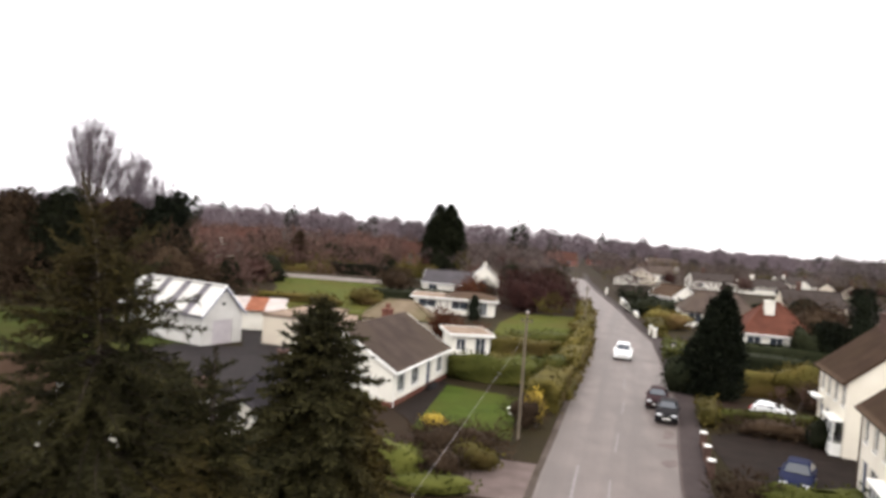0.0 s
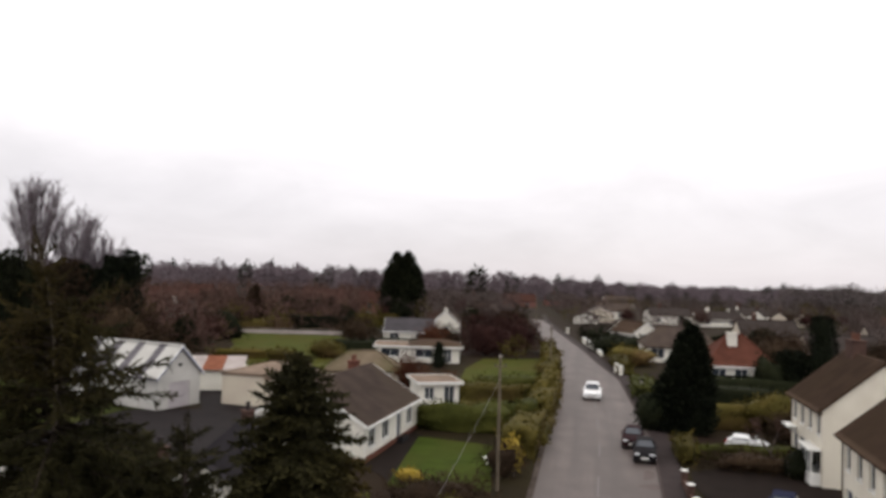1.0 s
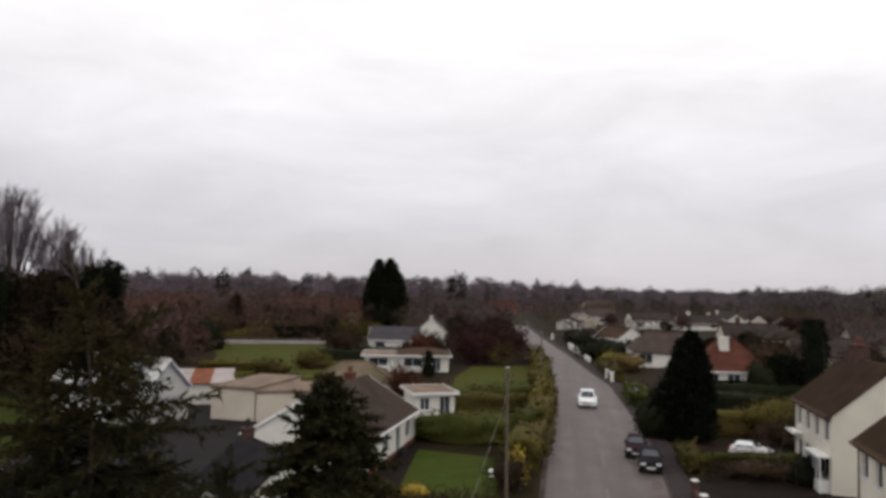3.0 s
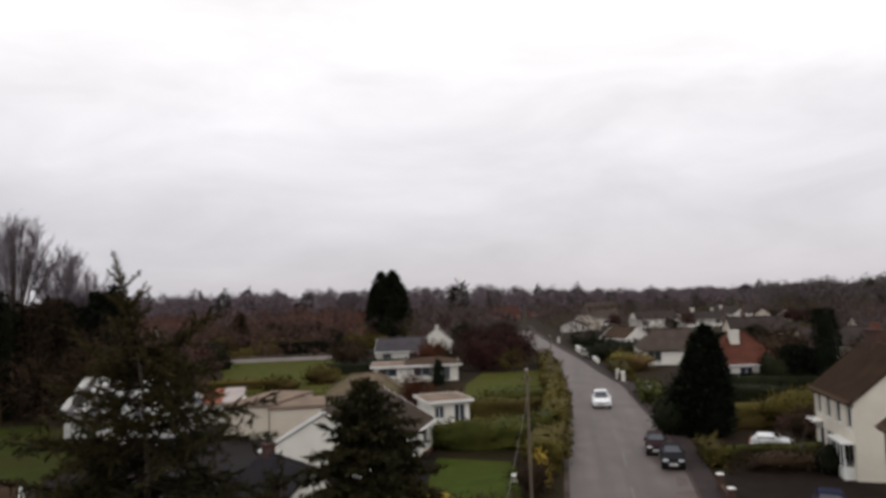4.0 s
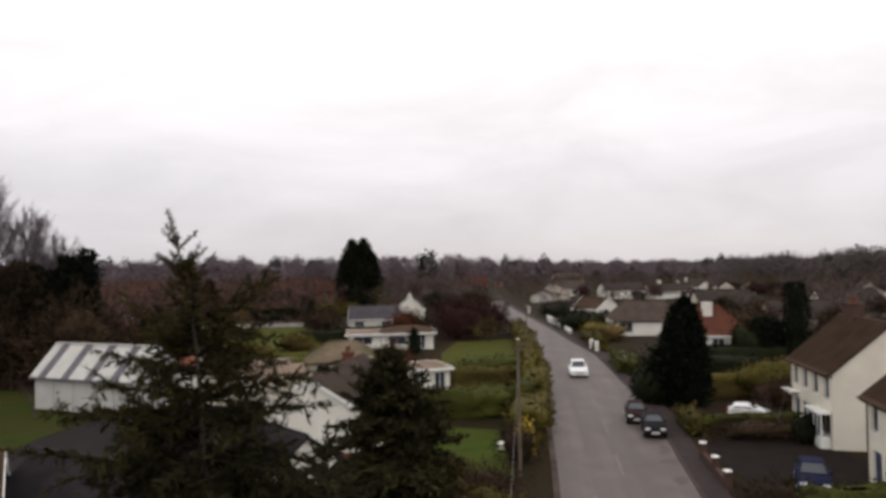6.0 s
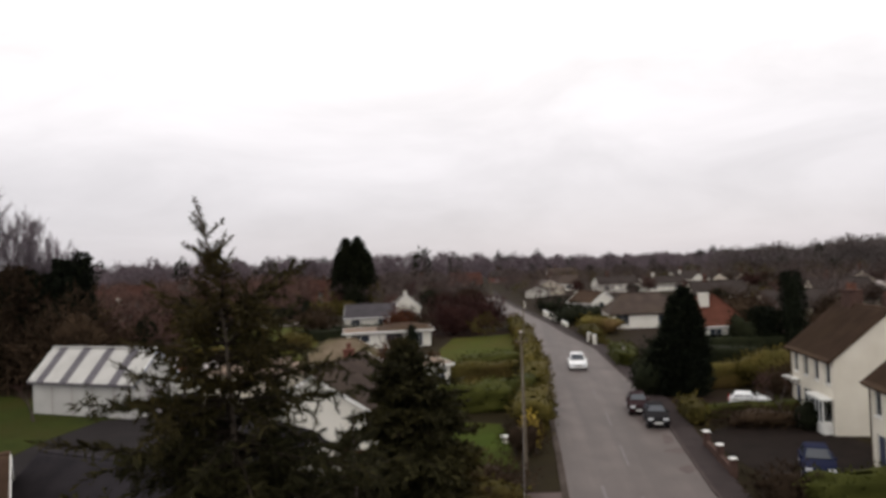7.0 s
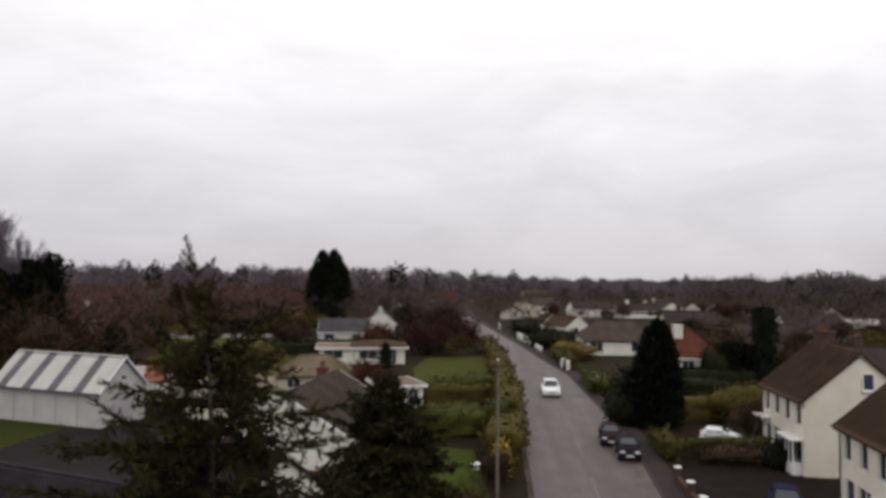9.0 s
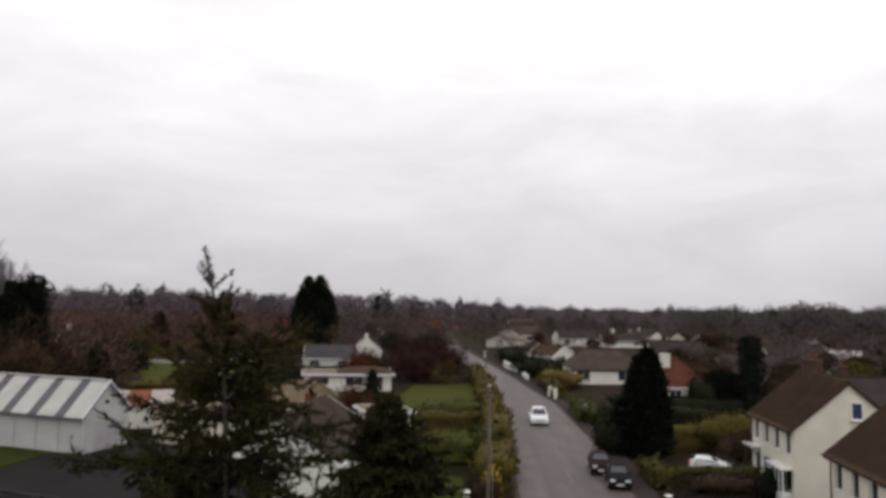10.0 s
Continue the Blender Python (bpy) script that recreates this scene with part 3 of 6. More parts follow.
            tube(bm, (-0.12, y, ez), (L + 0.12, y, ez), 0.055, 0.055, 6)
            part("gutter", bm, barge, ob)
        bm = bmesh.new()
        tube(bm, (0.12, -0.06, 0.0), (0.12, -0.06, ez - 0.1), 0.035, 0.035, 6)
        part("downpipe", bm, barge, ob)
    for c in chimneys:
        chimney(ob, *c)
    return ob


def flat_building(name, label, m, L, W, height, wallmat, roofmat, openings, doors=(), group="", category="house", over=0.35, trim="whitewood"):
    ob = thing(name, m, label, category, group)
    t = 0.25
    doors = dict(doors)
    for side, place in SIDES.items():
        sm = place(L, W)
        length = L if side in ("front", "back") else W
        if side in ("left", "right"):
            sm = sm @ pose(t, 0, 0)
            length -= 2 * t
        holes = list(openings.get(side, ()))
        part("wall", wall(length, height, holes + list(doors.get(side, ())), t, sm), wallmat, ob)
        for h in holes:
            window(ob, sm, h)
        for h in doors.get(side, ()):
            door(ob, sm, h)
    part("roof", boxed((-over + 0.03, -over + 0.03, height), (L + over - 0.03, W + over - 0.03, height + 0.16), None, 0.02), roofmat, ob)
    bm = bmesh.new()
    box(bm, (-over, -over, height - 0.04), (L + over, -over + 0.03, height + 0.2))
    box(bm, (-over, W + over - 0.03, height - 0.04), (L + over, W + over, height + 0.2))
    box(bm, (-over, -over + 0.03, height - 0.04), (-over + 0.03, W + over - 0.03, height + 0.2))
    box(bm, (L + over - 0.03, -over + 0.03, height - 0.04), (L + over, W + over - 0.03, height + 0.2))
    part("fascia", bm, trim, ob)
    return ob


def sheet(name, points, z, mat, label, category="ground"):
    """A ground surface with a little thickness."""
    bm = bmesh.new()
    prism(bm, [(x, y, z - 0.06) for x, y in points], (0, 0, 0.06))
    return tagged(new(name, finish(name, bm, mat)), label, category, kind="structure")


# ---------- plants ----------
def lumpy(rng, k=7, strength=0.16):
    waves = [(np.array([rng.gauss(0, 1) for _ in range(3)]) * rng.uniform(2.0, 6.0), rng.uniform(0, 6.28), rng.uniform(0.3, 1.0)) for _ in range(k)]
    total = sum(w[2] for w in waves)

    def at(d):
        return 1 + strength * 2.2 * sum(w * np.sin(d @ q + ph) for q, ph, w in waves) / total
    return at


def cards(nr, points, ways, length, width):
    """Small leaf-like diamonds at the points, each along its way."""
    n = len(points)
    ways = ways / np.linalg.norm(ways, axis=1, keepdims=True)
    side = np.cross(ways, nr.normal(size=(n, 3)))
    side /= np.linalg.norm(side, axis=1, keepdims=True) + 1e-9
    ln = (length * nr.uniform(0.6, 1.4, n))[:, None]
    wd = (width * nr.uniform(0.6, 1.4, n))[:, None]
    v = np.stack([points, points + ways * ln * 0.45 + side * wd * 0.5, points + ways * ln, points + ways * ln * 0.45 - side * wd * 0.5], 1).reshape(-1, 3)
    f = np.arange(4 * n).reshape(n, 4)
    return v, f


def foliage(nr, rng, rx, ry, rz, n, leaf, square=1.0, strength=0.16, low=-0.75, slim=0.55, core=0.84):
    """A leafy mass: a lumpy core with leaves standing out of it. Its base is at z 0, its top near 2 * rz * 0.9."""
    at = lumpy(rng, 7, strength)
    d = nr.normal(size=(n, 3))
    d /= np.linalg.norm(d, axis=1, keepdims=True)
    d = d[d[:, 2] > low]
    n = len(d)

    def surface(d, k):
        p = np.sign(d) * np.abs(d) ** square
        if square < 1:
            p /= np.max(np.abs(p), axis=1, keepdims=True) ** 0.6
        return p * (at(d) * k)[:, None] * np.array([rx, ry, rz])
    p = surface(d, nr.uniform(core - 0.04, 1.03, n))
    v, f = cards(nr, p, d + nr.normal(size=(n, 3)) * 0.8 + np.array([0, 0, 0.25]), leaf, leaf * slim)
    us, vs = 18, 10
    a = np.linspace(0, 2 * np.pi, us, endpoint=False)
    b = np.linspace(-1.2, 1.5, vs)
    g = np.array([[math.cos(q) * math.cos(w), math.cos(q) * math.sin(w), math.sin(q)] for q in b for w in a])
    cv = surface(g, np.full(len(g), core))
    cf = np.array([[i * us + j, i * us + (j + 1) % us, (i + 1) * us + (j + 1) % us, (i + 1) * us + j] for i in range(vs - 1) for j in range(us)])
    allv = np.concatenate([v, cv])
    allf = np.concatenate([f, cf + len(v)])
    allv[:, 2] += rz * 0.72
    allv[:, 2] = np.maximum(allv[:, 2], 0.0)
    return allv, allf


def bush(name, label, x, y, rx, ry, h, mat, n=900, leaf=0.16, seed=1, turn=0, square=1.0, category="shrub", group="", strength=0.16, z=0.0, slim=0.55, core=0.84):
    rng, nr = random.Random(seed), np.random.default_rng(seed)
    v, f = foliage(nr, rng, rx, ry, h / 1.72, n, leaf, square, strength, slim=slim, core=core)
    ob = thing(name, pose(x, y, z, 0, 0, turn), label, category, group)
    raw_part("foliage", v, f, mat, ob)
    for k in range(3):
        a, q = k * 2.1 + seed, (k - 1) * rx * 0.5
        bm = bmesh.new()
        tube(bm, (q, 0, 0), (q + 0.12 * rx * math.cos(a), 0.12 * ry * math.sin(a), h * 0.62), 0.03 + 0.008 * h, 0.02, 6)
        part("stem", bm, "bark", ob)
    return ob


def cone_mesh(p, q, r, s, sides=5):
    p, q = np.asarray(p, float), np.asarray(q, float)
    w = (q - p) / (np.linalg.norm(q - p) + 1e-9)
    a = np.cross(w, (0.3, 0.2, 0.9) if abs(w[2]) < 0.9 else (1, 0, 0))
    a /= np.linalg.norm(a)
    b = np.cross(w, a)
    ang = np.linspace(0, 2 * np.pi, sides, endpoint=False)
    ring = np.cos(ang)[:, None] * a + np.sin(ang)[:, None] * b
    v = np.concatenate([p + ring * r, q + ring * s])
    f = [(i, (i + 1) % sides, sides + (i + 1) % sides, sides + i) for i in range(sides)]
    return v, np.array(f)


def joined(chunks):
    vs, fs, k = [], [], 0
    for v, f in chunks:
        vs.append(v), fs.append(np.asarray(f) + k)
        k += len(v)
    return np.concatenate(vs), np.concatenate(fs)


def conifer(name, label, x, y, height, spread_by, seed, gap=0.36, count=6, twig=0.13, size=0.2, mat="spruce", young=0.0, bare=0.8, droop=0.25, trunk_r=0.16, low=1.0, tip=0.5, needles=True, lean_by=(0, 0), full=0.2, skip=lambda d: 0.06, vary=0.6, loose=0.15, fork=0.0, rise=lambda d: 0.95 - d * 0.5, hang=0.0, thin_side=None, bark="bark"):
    """A spruce: trunk, whorls of boughs that rise at the top and droop below, each set with needled shoots."""
    rng, nr = random.Random(seed), np.random.default_rng(seed)
    ob = thing(name, pose(x, y, 0), label, "tree")
    wood, boughs = [], []
    steps = 14
    lean = [(0.05 * math.sin(i * 0.9 + seed), 0.05 * math.cos(i * 0.7 + seed)) for i in range(steps + 1)]

    def stem(z):
        k = z / height * steps
        i = min(int(k), steps - 1)
        a, b = lean[i], lean[i + 1]
        w = (k - i)
        fade = 1 - z / height
        k = (z / height) ** 8
        return np.array([(a[0] * (1 - w) + b[0] * w) * fade * 2 + lean_by[0] * k, (a[1] * (1 - w) + b[1] * w) * fade * 2 + lean_by[1] * k, z])
    for i in range(steps):
        z0, z1 = height * i / steps, height * (i + 1) / steps
        wood.append(cone_mesh(stem(z0), stem(z1), trunk_r * (1 - z0 / height) + 0.012, trunk_r * (1 - z1 / height) + 0.008, 7))
    if fork:
        limb = stem(height - fork)
        for step in ((0.1, 0.0, 0.08), (0.06, 0.02, 0.14), (0.01, 0.02, 0.16)):
            wood.append(cone_mesh(limb, limb + np.array(step), 0.026, 0.022, 6))
            limb = limb + np.array(step)
    shoots_p, shoots_w, shoots_l = [], [], []
    z = height - tip
    level = 0
    while z > low:
        below = height - z
        reach = spread_by(below)
        for k in range(count if level > 1 else max(3, count - 2)):
            ang = 2 * math.pi * (k + rng.uniform(-0.3, 0.3)) / count + level * 2.4
            ln = reach * rng.uniform(vary, 1.15)
            if thin_side and 1.15 < below < 3.6 and math.cos(ang - thin_side) > 0.7 and rng.random() < 0.5:
                continue
            if rng.random() < skip(below):
                continue
            lift = max(-droop, rise(below)) + rng.uniform(-loose, loose)
            flat = np.array([math.cos(ang), math.sin(ang), 0])
            base = stem(z + rng.uniform(-0.12, 0.12))
            n = max(2, int(ln / 0.28))
            pts = [base]
            for j in range(n):
                s = (j + 1) / n
                bend = lift + 0.2 * s * s - 0.3 * s
                w = flat + np.array([rng.uniform(-0.08, 0.08), rng.uniform(-0.08, 0.08), bend])
                pts.append(pts[-1] + w / np.linalg.norm(w) * ln / n)
            for j in range(n):
                boughs.append(cone_mesh(pts[j], pts[j + 1], 0.022 * (1 - j / n) * (0.5 + ln / 2.5) + 0.004, 0.022 * (1 - (j + 1) / n) * (0.5 + ln / 2.5) + 0.003, 4))
            along = 0.0 if below < 1.0 else bare * 0.25
            total = ln
            d = total * along
            while d < total:
                s = d / total * n
                j = min(int(s), n - 1)
                p = pts[j] + (pts[j + 1] - pts[j]) * (s - j)
                w0 = (pts[j + 1] - pts[j]) / np.linalg.norm(pts[j + 1] - pts[j])
                side = np.cross(w0, (0, 0, 1))
                for sg in (-1, 1):
                    w = w0 * rng.uniform(0.5, 1.0) + side * sg * rng.uniform(0.5, 1.0) + np.array([0, 0, rng.uniform(-0.2 - loose, 0.15 + loose)])
                    shoots_p.append(p), shoots_w.append(w)
                    shoots_l.append(size * (0.7 + 0.55 * min(1.0, below / 3)) * min(1.0, max(0.25, (below - 0.4) * 0.9)) * rng.uniform(0.6, 1.3) * (0.55 + 0.7 * (1 - d / total) * min(1, total)))
                if below > 1.35 and rng.random() < hang:
                    w = w0 * rng.uniform(0.1, 0.8) + side * rng.uniform(-0.9, 0.9) + np.array([0, 0, rng.uniform(-0.95, 0.35)])
                    w /= np.linalg.norm(w)
                    long = size * rng.uniform(0.8, 2.1)
                    boughs.append(cone_mesh(p, p + w * long, 0.007, 0.003, 3))
                    for q in range(5):
                        turn = np.array([rng.gauss(0, 0.55), rng.gauss(0, 0.55), rng.gauss(-0.1, 0.45)])
                        shoots_p.append(p + w * long * (q + 1) / 5), shoots_w.append(w + turn), shoots_l.append(size * rng.uniform(0.5, 0.95))
                d += twig * rng.uniform(0.7, 1.3)
            shoots_p.append(pts[-1]), shoots_w.append(pts[-1] - pts[-2]), shoots_l.append(size * (0.8 if below > 0.9 else 0.3))
        z -= gap * (1.25 if level < 2 else 1.0) * rng.uniform(0.85, 1.15)
        level += 1
    top = stem(height)
    for k in range(10):
        shoots_p.append(stem(height - tip * k / 10 - 0.03)), shoots_w.append(np.array([rng.uniform(-0.4, 0.4), rng.uniform(-0.4, 0.4), 1.0])), shoots_l.append(0.05)
    v, f = joined(wood)
    raw_part("trunk", v, f, bark, ob, "scaly brown trunk")
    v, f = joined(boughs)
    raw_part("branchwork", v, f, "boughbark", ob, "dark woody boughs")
    p, w, ln = np.array(shoots_p), np.array(shoots_w), np.array(shoots_l)
    w = w / np.linalg.norm(w, axis=1, keepdims=True)
    chunks = []
    for r in range(2):
        v, f = cards(nr, p, w + nr.normal(size=w.shape) * 0.08, 1.0, full)
        v = v.reshape(-1, 4, 3)
        v = (p[:, None] + (v - p[:, None]) * ln[:, None, None]).reshape(-1, 3)
        chunks.append((v, f))
    if needles:
        k = 9
        pos = np.repeat(p, k, 0) + np.repeat(w * ln[:, None], k, 0) * nr.uniform(0.05, 1.0, (len(p) * k, 1))
        ways = np.repeat(w, k, 0) * 0.7 + nr.normal(size=(len(p) * k, 3)) * 0.6
        chunks.append(cards(nr, pos, ways, 0.06 * size / 0.2, 0.014 * size / 0.2))
    else:
        k = 4
        pos = np.repeat(p, k, 0) + np.repeat(w * ln[:, None], k, 0) * nr.uniform(0.05, 1.0, (len(p) * k, 1))
        ways = np.repeat(w, k, 0) * 0.7 + nr.normal(size=(len(p) * k, 3)) * 0.6
        chunks.append(cards(nr, pos, ways, size * 0.6, size * 0.22))
    v, f = joined(chunks)
    raw_part("crown", v, f, mat, ob, "needled boughs")
    return ob


def cypress(name, label, x, y, height, width, seed, mat="cypress", n=5000, leaf=0.3, outline=((0, 0.55), (0.15, 0.95), (0.4, 1.0), (0.75, 0.62), (1, 0.04)), tops=(), open_by=0.3, stem=0.5):
    """A dense evergreen: a trunk and a crown of upright sprays. outline: height share and width share; tops: offset, height and width of each leader."""
    rng, nr = random.Random(seed), np.random.default_rng(seed)
    ob = thing(name, pose(x, y, 0), label, "tree")
    bm = bmesh.new()
    tube(bm, (0, 0, 0), (0, 0, height * stem), width * 0.05, width * 0.02, 7)
    part("trunk", bm, "bark", ob)
    oz, orr = [q[0] for q in outline], [q[1] for q in outline]
    chunks = []
    tops = tops or ((0, 0, 1.0, 1.0),)
    share = sum(q[2] * q[3] for q in tops)
    for ox, oy, th, tw in tops:
        ox, oy, h, wd = ox * width, oy * width, th * height, tw * width
        at = lumpy(rng, 9, 0.34)
        k = int(n * th * tw / share)
        z = nr.uniform(0.0, 1, k) ** 0.85
        a = nr.uniform(0, 2 * np.pi, k)
        d = np.stack([np.cos(a) * 1.6, np.sin(a) * 1.6, z * 6], 1)
        r = wd / 2 * np.interp(z, oz, orr) * at(d) * nr.uniform(1 - open_by, 1.1, k)
        p = np.stack([ox + np.cos(a) * r, oy + np.sin(a) * r, z * h], 1)
        p[:, 2] = np.maximum(p[:, 2], 0.02)
        ways = np.stack([np.cos(a) * 0.7, np.sin(a) * 0.7, np.full(k, 0.8)], 1) + nr.normal(size=(k, 3)) * 0.55
        chunks.append(cards(nr, p, ways, leaf, leaf * 0.4))
        us, vs = 16, 14
        core = []
        for i in range(vs):
            zz = 0.02 + 0.93 * i / (vs - 1)
            for j in range(us):
                aa = 2 * math.pi * j / us
                dd = np.array([[math.cos(aa) * 1.6, math.sin(aa) * 1.6, zz * 6]])
                rr = wd / 2 * float(np.interp(zz, oz, orr)) * float(at(dd)[0]) * (1 - open_by) * 0.95
                core.append((ox + math.cos(aa) * rr, oy + math.sin(aa) * rr, zz * h))
        chunks.append((np.array(core), np.array([[i * us + j, i * us + (j + 1) % us, (i + 1) * us + (j + 1) % us, (i + 1) * us + j] for i in range(vs - 1) for j in range(us)])))
    v, f = joined(chunks)
    raw_part("crown", v, f, mat, ob, "dense dark foliage")
    return ob


def fan_tree(name, label, x, y, height, width, base, seed, limbs=16, mat="twigsoft", thick=0.3, fine=0.022):
    """A tall leafless tree: a bole from which long limbs sweep up and outwards into a rounded head of fine twigs. base: the height at which the head begins."""
    rng = random.Random(seed)
    ob = thing(name, pose(x, y, 0), label, "tree")
    wood, twigs = [cone_mesh((0, 0, 0), (0.1, 0, base * 0.55), thick, thick * 0.75, 8)], []
    fork = np.array([0.1, 0.0, base * 0.55])

    def bend(p0, p1, p2, t):
        return (1 - t) ** 2 * p0 + 2 * t * (1 - t) * p1 + t * t * p2

    def sweep(store, p0, p1, p2, r, n, sides):
        pts = [bend(p0, p1, p2, i / n) for i in range(n + 1)]
        for i in range(n):
            store.append(cone_mesh(pts[i], pts[i + 1], r * (1 - 0.85 * i / n), r * (1 - 0.85 * (i + 1) / n), sides))
        return pts

    mid = (base + height) / 2
    for k in range(limbs):
        a = 2 * math.pi * (k + rng.uniform(-0.35, 0.35)) / limbs * 2.0
        lift = math.asin(rng.uniform(-0.1, 1.0) if k % 3 else rng.uniform(0.6, 1.0))
        end = np.array([math.cos(a) * math.cos(lift) * width * 0.42, math.sin(a) * math.cos(lift) * width * 0.42, mid + math.sin(lift) * (height - mid) * 0.86])
        knee = fork + (end - fork) * np.array([0.35, 0.35, 0.62])
        limb = sweep(wood, fork + np.array([0, 0, rng.uniform(-0.5, 1.5)]), knee, end, thick * rng.uniform(0.28, 0.42), 8, 5)
        for q in range(34):
            s = rng.uniform(0.3, 1.0) ** 0.7 * 0.99
            i = min(7, int(s * 8))
            p0 = limb[i] + (limb[i + 1] - limb[i]) * (s * 8 - i)
            w = (limb[i + 1] - limb[i]) / np.linalg.norm(limb[i + 1] - limb[i])
            ln = (height - base) * rng.uniform(0.14, 0.3) * (1.15 - 0.6 * s)
            w = w + np.array([rng.gauss(0, 0.42), rng.gauss(0, 0.42), rng.uniform(-0.1, 0.3)])
            w /= np.linalg.norm(w)
            p2 = p0 + w * ln + np.array([0, 0, ln * 0.15])
            bough = sweep(twigs, p0, p0 + w * ln * 0.5, p2, fine * 1.6, 3, 3)
            for _ in range(12):
                j = rng.choice((0, 1, 2))
                b0 = bough[j] + (bough[j + 1] - bough[j]) * rng.random()
                g = w + np.array([rng.gauss(0, 0.5), rng.gauss(0, 0.5), rng.uniform(0.0, 0.5)])
                g /= np.linalg.norm(g)
                twigs.append(cone_mesh(b0, b0 + g * ln * rng.uniform(0.25, 0.55), fine, fine * 0.4, 3))
    v, f = joined(wood)
    raw_part("trunk", v, f, "bark", ob, "grey bole and upswept limbs")
    v, f = joined(twigs)
    raw_part("crown", v, f, mat, ob, "fine leafless twigs")
    return ob


def bare_tree(name, label, x, y, height, seed, mat="twigpale", spread=0.55, depth=5, group="", trunks=1, trunk_share=0.3, thin=0.012):
    """A leafless tree: forking limbs down to fine twigs."""
    rng = random.Random(seed)
    ob = thing(name, pose(x, y, 0), label, "tree", group)
    limbs, twigs = [], []

    def grow(p, w, ln, r, level):
        n = 2
        for _ in range(n):
            w = w + np.array([rng.gauss(0, 0.10), rng.gauss(0, 0.10), rng.gauss(0.04, 0.06)])
            w /= np.linalg.norm(w)
            q = p + w * ln / n
            (limbs if level < 3 else twigs).append(cone_mesh(p, q, r, r * 0.78, 6 if level < 2 else 3))
            p, r = q, r * 0.78
        if level >= depth:
            return
        for k in range(3 if level < 2 else rng.choice((2, 3, 3))):
            t = w + np.array([rng.gauss(0, spread), rng.gauss(0, spread), rng.gauss(0.12, spread * 0.5)])
            grow(p, t / np.linalg.norm(t), ln * rng.uniform(0.62, 0.82), max(r * 0.68, thin), level + 1)
    for k in range(trunks):
        a = 2 * math.pi * k / max(1, trunks)
        w = np.array([0.12 * math.cos(a) * (trunks > 1), 0.12 * math.sin(a) * (trunks > 1), 1.0])
        grow(np.array([0.3 * math.cos(a) * (trunks > 1), 0.3 * math.sin(a) * (trunks > 1), 0.0]), w / np.linalg.norm(w), height * trunk_share, height * 0.016 + 0.05, 0)
    v, f = joined(limbs)
    w, g = joined(twigs)
    size = height / max(v[:, 2].max(), w[:, 2].max())
    v, w = v * size, w * size
    raw_part("trunk", v, f, "bark", ob, "grey trunk and limbs")
    v, f = w, g
    raw_part("crown", v, f, mat, ob, "leafless twigs")
    return ob


def woods(name, label, spots, mat, seed, twigs=220, long=1.1, wide=0.16, up=0.5, category="woods"):
    """Many distant trees in one mesh. spots: x, y, height, width."""
    nr = np.random.default_rng(seed)
    kinds = []
    for k in range(6):
        d = nr.normal(size=(twigs, 3))
        d /= np.linalg.norm(d, axis=1, keepdims=True)
        rng = random.Random(seed + k)
        at = lumpy(rng, 6, 0.22)
        r = nr.uniform(0.25, 1.0, twigs) ** 0.5 * at(d)
        p = d * r[:, None] * np.array([0.5, 0.5, 0.42]) + np.array([0, 0, 0.56])
        w = d + nr.normal(size=(twigs, 3)) * 0.5 + np.array([0, 0, up])
        v, f = cards(nr, np.zeros((twigs, 3)), w, 1.0, wide / long)
        kinds.append((p, v.reshape(twigs, 4, 3), f, cone_mesh((0, 0, 0), (0, 0, 0.5), 0.022, 0.01, 3)))
    chunks = []
    for i, (x, y, h, wd) in enumerate(spots):
        p, v, f, (tv, tf) = kinds[i % 6]
        a = nr.uniform(0, 6.28)
        c, s = math.cos(a), math.sin(a)
        turn = np.array([[c, s, 0], [-s, c, 0], [0, 0, 1]])
        size = np.array([wd, wd, h])
        k = long * (0.5 + h / 14)
        chunks.append((((p * size)[:, None] + v * k).reshape(-1, 3) @ turn + np.array([x, y, 0]), f))
        chunks.append((tv * np.array([h, h, h]) + np.array([x, y, 0]), tf))
    v, f = joined(chunks)
    return tagged(new(name, raw_mesh(name, v, f, mat)), label, category, kind="stuff")


